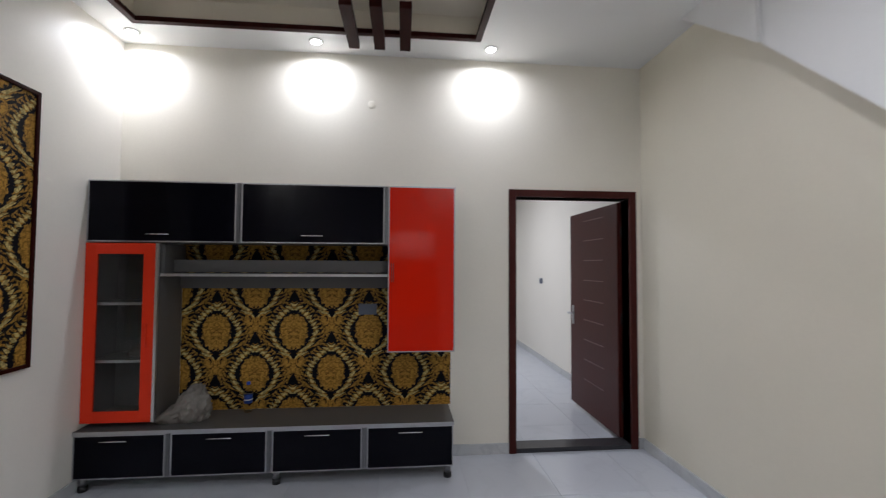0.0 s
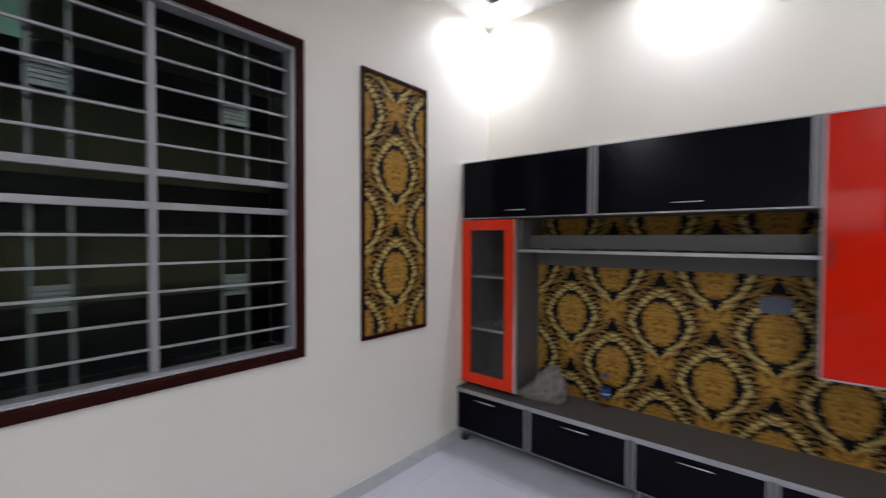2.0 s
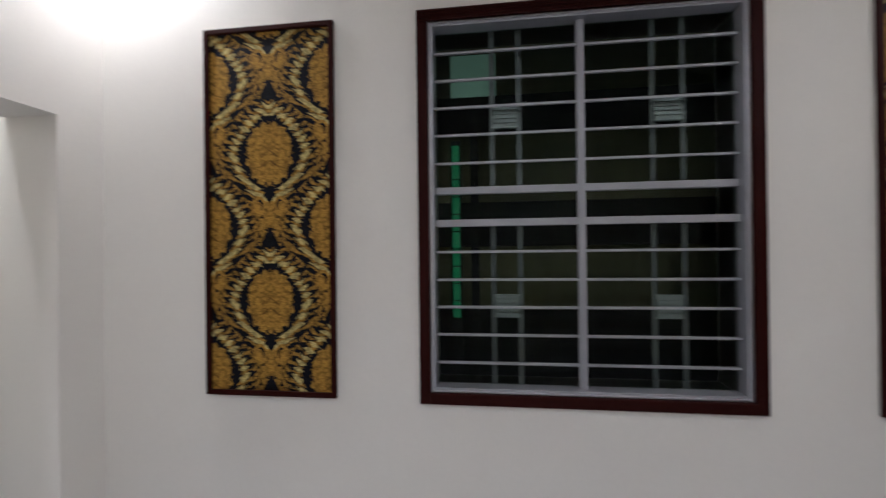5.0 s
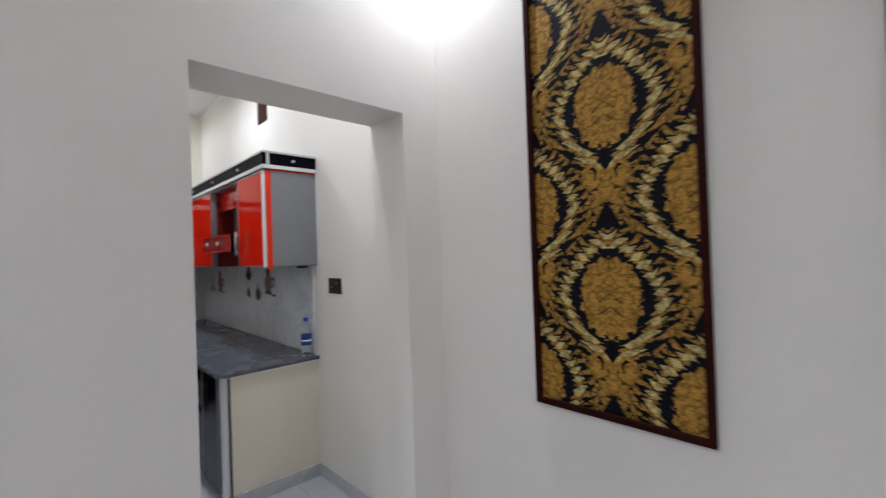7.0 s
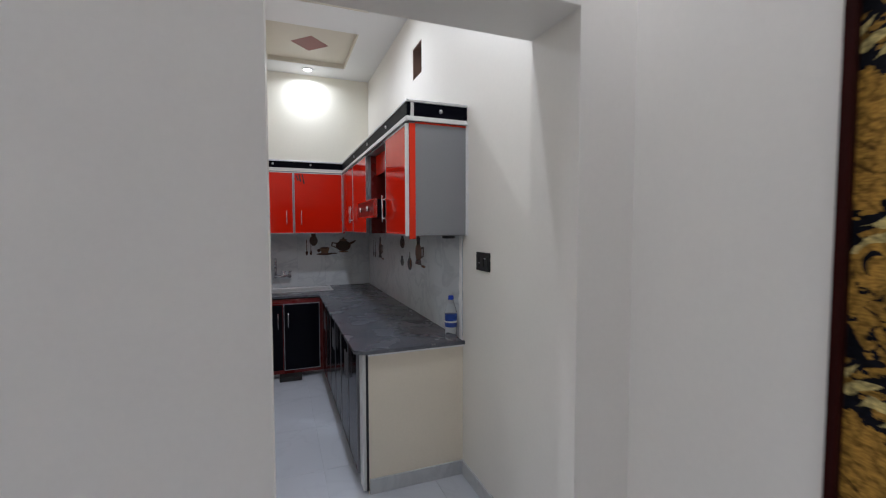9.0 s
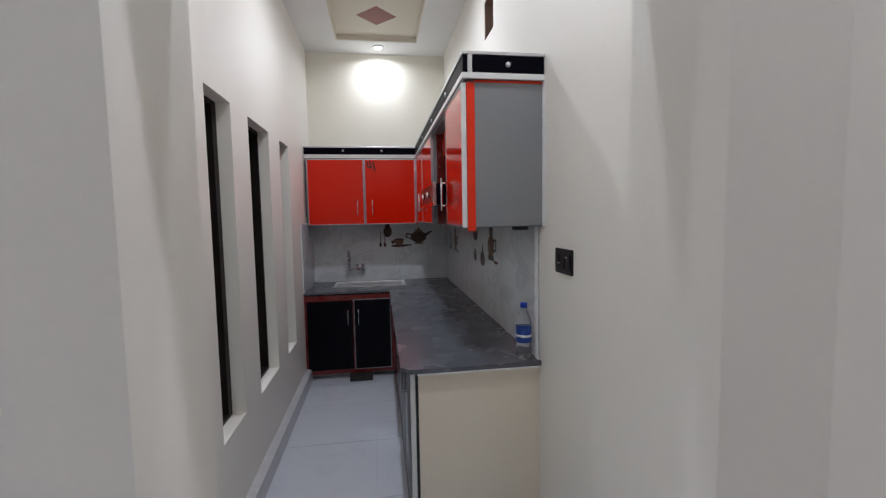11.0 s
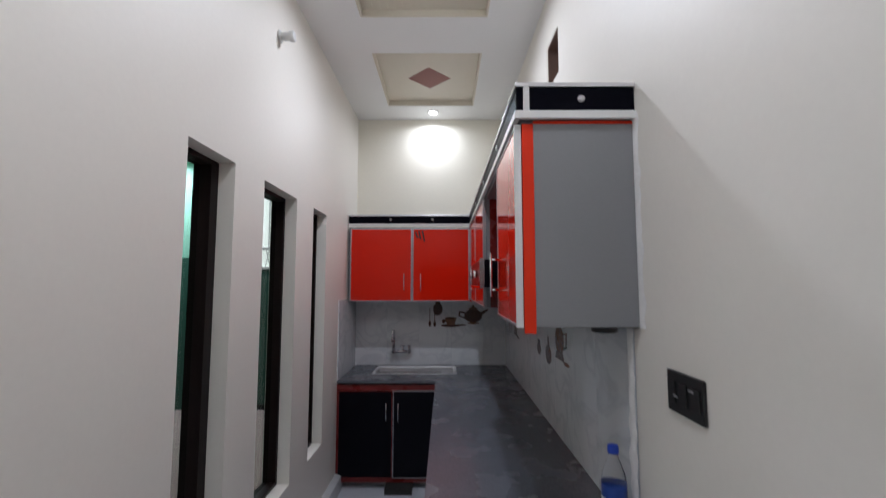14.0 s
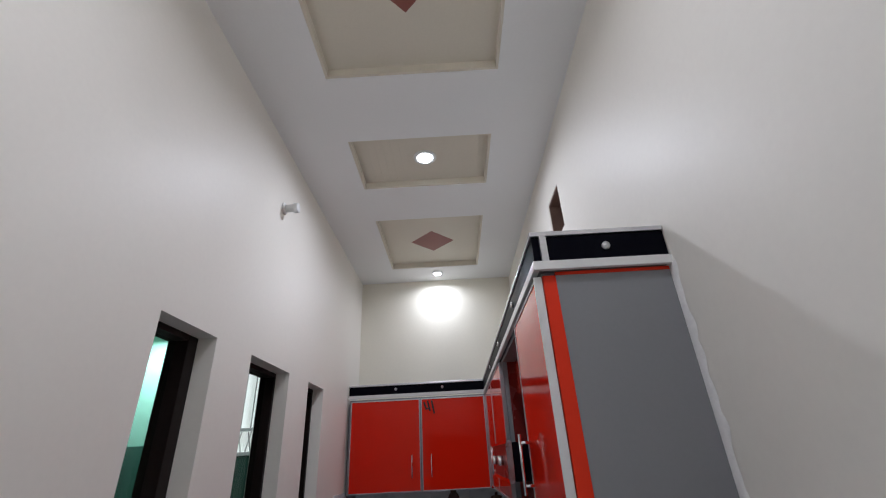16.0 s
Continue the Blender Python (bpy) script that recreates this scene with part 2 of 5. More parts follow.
PAINT = surface("wall_paint", (0.83, 0.795, 0.725), 0.5, scale=1.1, vary=0.035, fine=60, bump=0.05)
CEIL = surface("ceiling_paint", (0.85, 0.85, 0.84), 0.6, scale=1.0, vary=0.03, bump=0.02)
BEIGE = surface("recess_paint", (0.72, 0.665, 0.555), 0.6, scale=2.0, vary=0.05, bump=0.03)
SKIRT = veined("skirting_tile", (0.55, 0.56, 0.57), (0.36, 0.37, 0.4), 0.2, 3)
FLOOR = veined("floor_tile", (0.56, 0.585, 0.64), (0.42, 0.44, 0.50), 0.22, 1.6, 0.035, amount=0.35)
GROUT = surface("grout", (0.51, 0.535, 0.585), 0.7)
CREAM = surface("cream_paint", (0.80, 0.725, 0.59), 0.5, scale=1.4, vary=0.05, fine=60, bump=0.06)
SLOTWOOD = surface("black_brown_wood", (0.012, 0.007, 0.006), 0.4, scale=5, vary=0.3, fine=40, bump=0.05, spec=0.15, stretch=(9, 9, 1))
PLASTER = surface("white_filler", (0.82, 0.81, 0.79), 0.7, scale=18, vary=0.12, bump=0.25)
MARBLE = veined("splash_tile", (0.70, 0.725, 0.74), (0.36, 0.39, 0.44), 0.14, 3.0, 0.05, amount=0.6)
RED = surface("red_acrylic", (0.66, 0.015, 0.003), 0.085, scale=2, vary=0.03, bump=0.0, rough_vary=0.02, spec=0.26)
REDMATT = surface("red_edge", (0.74, 0.034, 0.007), 0.42, scale=5, vary=0.05, bump=0.01, spec=0.25)
MAROON = surface("maroon_frame", (0.17, 0.012, 0.010), 0.28, scale=5, vary=0.08, bump=0.01)
BLACK = surface("black_acrylic", (0.003, 0.003, 0.006), 0.14, scale=3, vary=0.1, bump=0.0, rough_vary=0.04, spec=0.09)
CORNICE = surface("cornice_black", (0.004, 0.004, 0.007), 0.4, scale=3, vary=0.1, bump=0.0, spec=0.02)
BACKCREAM = surface("back_wall_paint", (0.86, 0.825, 0.71), 0.5, scale=1.1, vary=0.04, fine=60, bump=0.05)
NORTHPAINT = surface("north_wall_paint", (0.83, 0.79, 0.695), 0.5, scale=1.1, vary=0.04, fine=60, bump=0.05)
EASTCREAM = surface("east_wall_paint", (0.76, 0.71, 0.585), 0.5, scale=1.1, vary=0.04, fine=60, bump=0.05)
VENTCLAY = surface("vent_clay", (0.20, 0.125, 0.095), 0.7, scale=8, vary=0.2, bump=0.1)
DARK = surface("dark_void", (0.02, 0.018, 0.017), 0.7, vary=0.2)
ALU = surface("aluminium", (0.60, 0.60, 0.62), 0.33, 1.0, scale=20, vary=0.08, bump=0.01, stretch=(1, 1, 8))
EDGEALU = surface("edge_aluminium", (0.47, 0.47, 0.49), 0.36, 0.9, scale=20, vary=0.1, bump=0.01)
ALUPALE = surface("grille_paint", (0.38, 0.38, 0.40), 0.42, 0.35, scale=20, vary=0.08, bump=0.01)
SASH = surface("sash_aluminium", (0.42, 0.42, 0.45), 0.4, 0.5, scale=20, vary=0.1, bump=0.01)
STEEL = surface("brushed_steel", (0.80, 0.80, 0.81), 0.42, 0.7, scale=25, vary=0.08, bump=0.01)
CHROME = surface("chrome", (0.75, 0.75, 0.77), 0.12, 1.0, scale=30, vary=0.03, bump=0.0)
GREY = surface("grey_laminate", (0.235, 0.238, 0.25), 0.45, scale=3, vary=0.05, bump=0.02)
GREYSHELF = surface("grey_board", (0.105, 0.100, 0.098), 0.45, scale=3, vary=0.06, bump=0.02)
GRANITE = speckled("granite", (0.078, 0.083, 0.099), (0.168, 0.175, 0.20), 0.25)
STRIP = surface("ribbed_aluminium", (0.25, 0.25, 0.265), 0.4, 0.7, scale=20, vary=0.08, bump=0.01)
WOOD = surface("dark_wood", (0.029, 0.0054, 0.0042), 0.42, scale=5, vary=0.35, fine=40, bump=0.06, stretch=(9, 9, 1), spec=0.06)
WOODX = surface("dark_wood_across", (0.029, 0.0054, 0.0042), 0.42, scale=5, vary=0.35, fine=40, bump=0.06, stretch=(9, 1, 9), spec=0.06)
DOORWOOD = surface("door_veneer", (0.058, 0.0095, 0.0075), 0.38, scale=5, vary=0.3, fine=40, bump=0.05, stretch=(9, 9, 1), spec=0.2)
TERRA = surface("red_brown_plaster", (0.26, 0.085, 0.065), 0.6, vary=0.1)
RUBBER = surface("black_plastic", (0.012, 0.012, 0.013), 0.4, vary=0.1)
WHITEPL = surface("white_plastic", (0.72, 0.72, 0.70), 0.3, vary=0.03)
BLUEPL = surface("blue_plastic", (0.01, 0.05, 0.42), 0.3, vary=0.08)
LABEL = surface("bottle_label", (0.012, 0.05, 0.27), 0.35, scale=30, vary=0.2)
PET = clear("clear_plastic", (0.96, 0.98, 1.0), 0.03, 1.08)
BAG = surface("cloudy_film", (0.20, 0.18, 0.16), 0.25, vary=0.15, scale=14)
GLASS = clear("window_glass", (0.60, 0.68, 0.62), 0.0, 1.13)
CABGLASS = clear("cabinet_glass", (0.70, 0.73, 0.73), 0.0, 1.3)
LED = glowing("led_lens", (0.95, 0.98, 1.0), 14.0)
GREENGLOW = glowing("green_glow", (0.015, 0.34, 0.14), 0.09)
MINT = surface("mint_wall", (0.31, 0.57, 0.45), 0.6, vary=0.05)
PORCHPAINT = surface("porch_wall", (0.66, 0.58, 0.55), 0.6, vary=0.06)
PINK = veined("pink_tile", (0.62, 0.43, 0.42), (0.42, 0.26, 0.26), 0.25, 4)
GATEGREEN = surface("gate_green", (0.035, 0.10, 0.075), 0.4, vary=0.1)
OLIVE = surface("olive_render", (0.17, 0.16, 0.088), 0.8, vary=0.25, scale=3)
# near-black base: the darkness of night is put into the colour
DUSK = surface("night_dark_yard", (0.008, 0.008, 0.008), 0.8, vary=0.25, scale=2)
BROWNPRINT = surface("brown_glaze", (0.06, 0.026, 0.018), 0.25, vary=0.5, scale=40)
BRONZE = surface("tan_glaze", (0.17, 0.085, 0.05), 0.25, vary=0.4, scale=40)


# ---- mesh helpers ----
def add_box(bm, x0, x1, y0, y1, z0, z1, bevel=0.0):
    g = bmesh.ops.create_cube(bm, size=1.0)
    vs = g["verts"]
    for v in vs:
        v.co = Vector(((x0 + x1) / 2 + v.co.x * (x1 - x0), (y0 + y1) / 2 + v.co.y * (y1 - y0), (z0 + z1) / 2 + v.co.z * (z1 - z0)))
    if bevel:
        es = list({e for v in vs for e in v.link_edges})
        bmesh.ops.bevel(bm, geom=es, offset=bevel, segments=2, affect="EDGES", profile=0.7)
    return bm


def box(*a, bevel=0.0):
    return add_box(bmesh.new(), *a, bevel=bevel)


def boxes(*rows, bevel=0.0):
    bm = bmesh.new()
    for r in rows:
        add_box(bm, *r, bevel=bevel)
    return bm


def add_rod(bm, a, b, r, r2=None, seg=12):
    a, b = Vector(a), Vector(b)
    d = b - a
    m = Matrix.Translation((a + b) / 2) @ d.to_track_quat("Z", "Y").to_matrix().to_4x4()
    bmesh.ops.create_cone(bm, cap_ends=True, segments=seg, radius1=r, radius2=r if r2 is None else r2, depth=d.length, matrix=m)
    return bm


def rods(*rows, seg=12):
    bm = bmesh.new()
    for a, b, r in rows:
        add_rod(bm, a, b, r, seg=seg)
    return bm


def lathe(profile, seg=24, centre=(0, 0, 0)):
    """A turned body from (radius, height) steps."""
    bm = bmesh.new()
    rings = []
    for r, z in profile:
        rings.append([bm.verts.new((centre[0] + r * math.cos(2 * math.pi * i / seg), centre[1] + r * math.sin(2 * math.pi * i / seg), centre[2] + z)) for i in range(seg)])
    for a, b in zip(rings, rings[1:]):
        for i in range(seg):
            bm.faces.new((a[i], a[(i + 1) % seg], b[(i + 1) % seg], b[i]))
    bm.faces.new(list(reversed(rings[0])))
    bm.faces.new(rings[-1])
    return bm


def slab(outline, thick, m):
    """A flat plate with the given (x, z) outline, thick along y, laid by m."""
    bm = bmesh.new()
    a = [bm.verts.new(m @ Vector((x, 0, z))) for x, z in outline]
    b = [bm.verts.new(m @ Vector((x, -thick, z))) for x, z in outline]
    bm.faces.new(a), bm.faces.new(list(reversed(b)))
    for i in range(len(a)):
        j = (i + 1) % len(a)
        bm.faces.new((a[i], b[i], b[j], a[j]))
    bmesh.ops.recalc_face_normals(bm, faces=bm.faces)
    return bm


def mesh_of(name, bm, material, smooth=False):
    me = bpy.data.meshes.new(name)
    bmesh.ops.recalc_face_normals(bm, faces=bm.faces)
    bm.to_mesh(me)
    bm.free()
    me.materials.append(material)
    if smooth:
        for p in me.polygons:
            p.use_smooth = True
    return me


def part(name, bm, material, parent, label="", smooth=False):
    ob = new(name, mesh_of(name, bm, material, smooth))
    ob.parent = parent
    return tagged(ob, label)


def thing(name, label, category, m=None, group="", kind=""):
    ob = new(name)
    ob.empty_display_size = 0.05
    if m is not None:
        ob.matrix_world = m
    return tagged(ob, label, category, group, kind)


def solid(name, bm, material, label, category="", group="", kind="structure", smooth=False):
    return tagged(new(name, mesh_of(name, bm, material, smooth)), label, category, group, kind)


def with_holes(a0, a1, z0, z1, holes):
    """The rectangles (a0, a1, z0, z1) left of a wall round its holes (sorted along a)."""
    out, at = [], a0
    for h0, h1, b, t in sorted(holes):
        if h0 > at:
            out.append((at, h0, z0, z1))
        if b > z0:
            out.append((h0, h1, z0, b))
        if t < z1:
            out.append((h0, h1, t, z1))
        at = h1
    if at < a1:
        out.append((at, a1, z0, z1))
    return out


def wall_x(name, x0, x1, y0, y1, z0, z1, label, holes=(), material=None):
    bm = bmesh.new()
    for a, c, b, t in with_holes(y0, y1, z0, z1, holes):
        add_box(bm, x0, x1, a, c, b, t)
    bmesh.ops.remove_doubles(bm, verts=bm.verts, dist=1e-5)
    return solid(name, bm, material or PAINT, label, "wall")


def wall_y(name, y0, y1, x0, x1, z0, z1, label, holes=(), material=None):
    bm = bmesh.new()
    for a, c, b, t in with_holes(x0, x1, z0, z1, holes):
        add_box(bm, a, c, y0, y1, b, t)
    bmesh.ops.remove_doubles(bm, verts=bm.verts, dist=1e-5)
    return solid(name, bm, material or PAINT, label, "wall")

# ---- plan ----
XW, XE, YN, YS = -2.29, 1.843, 3.262, -1.17      # living room faces
YK, XK, YB = -1.42, -0.88, -5.18                 # kitchen: front, window wall, back
ZL, ZK = 3.19, 3.157                             # ceilings

wall_x("wall_west", XW - 0.26, XW, YB - 0.2, YN + 0.15, 0, 3.4, "off-white painted plaster wall with a grilled window",
       [(0.334, 1.556, 0.944, 2.466), (-3.42, -3.20, 2.62, 2.86)])
wall_y("wall_north", YN, YN + 0.148, XW, 2.05, 0, 3.4, "off-white painted plaster wall behind the media unit", [(0.76, 1.73, 0, 2.07)], NORTHPAINT)
wall_y("wall_south", YK, YS, XW, 2.05, 0, 3.4, "off-white painted plaster wall with the kitchen opening",
       [(-2.085, -1.26, 0, 2.10), (-0.618, 0.378, 0, 2.098)])
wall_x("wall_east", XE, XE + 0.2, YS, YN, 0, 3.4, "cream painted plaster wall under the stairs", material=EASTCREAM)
wall_x("wall_kitchen_east", XK, -0.731, YB, YK, 0, 3.4, "off-white plaster wall with three slot windows",
       [(-2.82, -2.504, 0.504, 2.042), (-3.536, -3.097, 0.484, 2.042), (-4.14, -3.84, 0.479, 2.047)])
wall_y("wall_kitchen_south", YB - 0.2, YB, XW, -0.66, 0, 3.4, "cream painted plaster wall over the sink", material=BACKCREAM)
# next room
wall_x("wall_bedroom_east", 2.05, 2.2, YN, 8.75, 0, 3.4, "white painted plaster wall of the next room")
wall_x("wall_bedroom_west", -1.55, -1.4, YN + 0.148, 8.75, 0, 3.4, "white painted plaster wall of the next room")
wall_y("wall_bedroom_north", 8.6, 8.75, -1.4, 2.05, 0, 3.4, "white painted plaster wall of the next room")
solid("ceiling_bedroom", box(-1.4, 2.05, YN + 0.148, 8.6, 3.19, 3.3), CEIL, "plain white ceiling of the next room", "ceiling")


# ceilings with sunk trays
def tray_ceiling(name, x0, x1, y0, y1, z, label, trays):
    """trays: (x0, x1, y0, y1), sorted along y, all of one x range."""
    bm = bmesh.new()
    at = y0
    for a, b, c, d in trays:
        add_box(bm, x0, x1, at, c, z, z + 0.25)
        add_box(bm, x0, a, c, d, z, z + 0.25), add_box(bm, b, x1, c, d, z, z + 0.25)
        at = d
    add_box(bm, x0, x1, at, y1, z, z + 0.25)
    return solid(name, bm, CEIL, label, "ceiling")


tray_ceiling("ceiling_living", XW, XE, YS, YN, ZL, "white gypsum ceiling with a sunk tray", [(-2.05, 0.41, 0.35, 2.95)])
tray_ceiling("ceiling_kitchen", XW, XK, YB, YK, ZK, "white gypsum ceiling with three sunk trays",
             [(-1.978, -1.212, -4.858, -3.98), (-1.978, -1.212, -3.585, -3.13), (-1.978, -1.212, -2.712, -1.835)])


def tray(name, x0, x1, y0, y1, z, rise, label, ribs=False):
    """The lining of a tray: four sides and its sunk top, ribbed or plain."""
    t = 0.012
    lines = [(x0 + t + 0.045 * k, x0 + t + 0.045 * k + 0.006, y0 + t, y1 - t, z + rise - 0.003, z + rise) for k in range(1, int((x1 - x0 - t) / 0.045))] if ribs else []
    return solid(name, boxes((x0, x1, y0, y1, z + rise, z + rise + 0.02), (x0, x0 + t, y0 + t, y1 - t, z + 0.004, z + rise),
                             (x1 - t, x1, y0 + t, y1 - t, z + 0.004, z + rise), (x0, x1, y0, y0 + t, z + 0.004, z + rise),
                             (x0, x1, y1 - t, y1, z + 0.004, z + rise), *lines), BEIGE, label, "ceiling")


tray("ceiling_tray_living", -2.05, 0.41, 0.35, 2.95, ZL, 0.17, "beige lining of the sunk ceiling tray")
for (a, b), lab in (((-4.858, -3.98), "beige square ceiling tray with a red-brown diamond"), ((-3.585, -3.13), "beige oblong ceiling tray round a round lamp"),
                    ((-2.712, -1.835), "beige square ceiling tray with a red-brown diamond")):
    tray("ceiling_tray_kitchen", -1.978, -1.212, a, b, ZK, 0.045, lab, "oblong" in lab)
solid("ceiling_panel", box(-1.72, 0.16, 0.70, 2.66, ZL + 0.135, ZL + 0.17, bevel=0.004), CEIL, "white raised panel in the ceiling tray", "ceiling")
# wooden lip of the living tray
solid("ceiling_trim", boxes((-2.05, 0.41, 2.905, 2.95, ZL - 0.012, ZL + 0.022), (-2.05, 0.41, 0.35, 0.395, ZL - 0.012, ZL + 0.022),
                            (-2.05, -2.005, 0.395, 2.905, ZL - 0.012, ZL + 0.022), (0.365, 0.41, 0.395, 2.905, ZL - 0.012, ZL + 0.022), bevel=0.003),
      WOODX, "dark-stained wooden trim round the ceiling tray", "trim")
for x in (-0.535, -0.345, -0.155):
    solid("ceiling_beam", box(x - 0.04, x + 0.04, 2.50, 3.045, ZL - 0.062, ZL - 0.013, bevel=0.004), WOODX,
          "short dark-stained wooden beam under the ceiling", "beam", "ceiling beams", "thing")
for y in (-4.43, -2.275):
    bm = slab([(0, -0.175), (0.172, 0), (0, 0.175), (-0.172, 0)], 0.012, pose(-1.597, y, ZK + 0.0445, 90, 0, 0) @ pose(0, 0, 0, 180, 0, 0))
    solid("ceiling_diamond", bm, TERRA, "red-brown painted diamond in the ceiling tray", "ceiling ornament", "ceiling diamonds", "thing")

# stair string along the east wall
def string_wall(name, x0, x1, prof, label):
    bm = bmesh.new()
    r0 = [bm.verts.new((x0, y, z)) for y, z in prof]
    r1 = [bm.verts.new((x1, y, z)) for y, z in prof]
    bm.faces.new(r0), bm.faces.new(list(reversed(r1)))
    for i in range(len(prof)):
        j = (i + 1) % len(prof)
        bm.faces.new((r0[i], r0[j], r1[j], r1[i]))
    return solid(name, bm, CEIL, label, "stairs")


string_wall("stair_landing_beam", 1.715, XE, [(2.53, 3.19), (1.92, 2.705), (1.92, 3.19)], "white plastered landing beam of the stairs")
string_wall("stair_soffit", 1.74, XE, [(1.92, 2.70), (1.346, 2.13), (0.30, 1.08), (0.30, 1.5), (1.35, 3.19), (1.92, 3.19)], "white plastered underside of a stair flight")

# skirting
SK = 0.085


def skirt(*b):
    solid("baseboard", box(*b, bevel=0.003), SKIRT, "pale grey tile skirting along the wall foot", "baseboard")


skirt(XW, 0.70, YN - 0.011, YN, 0, SK), skirt(1.79, XE - 0.011, YN - 0.011, YN, 0, SK)
skirt(XW, XW + 0.011, YS, YN - 0.011, 0, SK), skirt(XE - 0.011, XE, YS, YN, 0, SK)
skirt(XW + 0.011, -2.085, YS, YS + 0.011, 0, SK), skirt(-1.26, -0.66, YS, YS + 0.011, 0, SK), skirt(0.42, XE - 0.011, YS, YS + 0.011, 0, SK)
solid("baseboard", slab([(XK, 0), (XK - 0.050, 0), (XK - 0.046, 0.100), (XK - 0.018, 0.110), (XK, 0.112)], YK + 4.54, pose(0, YK, 0)), SKIRT, "grey tile skirting bedded thick on the wall foot", "baseboard")
skirt(XW, XW + 0.011, -2.455, YK, 0, SK)
skirt(XW + 0.011, -1.727, -2.448, -2.437, 0, SK)
skirt(2.039, 2.05, YN + 0.15, 8.6, 0, SK)

# floors: bed, then tiles as pieces
TILE = mesh_of("tile", box(0.0015, 0.5985, 0.0015, 0.5985, -0.012, 0.0, bevel=0.0015), FLOOR)


def floor_of(name, x0, x1, y0, y1, label, ox, oy):
    base = solid(name, box(x0, x1, y0, y1, -0.15, -0.0035), GROUT, label, "floor")
    i0, i1 = math.floor((x0 - ox) / 0.6), math.ceil((x1 - ox) / 0.6)
    j0, j1 = math.floor((y0 - oy) / 0.6), math.ceil((y1 - oy) / 0.6)
    for i in range(i0, i1):
        for j in range(j0, j1):
            ob = new("tile", TILE)
            a, b, c, d = max(ox + 0.6 * i, x0), min(ox + 0.6 * (i + 1), x1), max(oy + 0.6 * j, y0), min(oy + 0.6 * (j + 1), y1)
            if b - a < 0.02 or d - c < 0.02:
                bpy.data.objects.remove(ob)
                continue
            ob.location, ob.scale, ob.parent = (a, c, 0), ((b - a) / 0.6, (d - c) / 0.6, 1), base


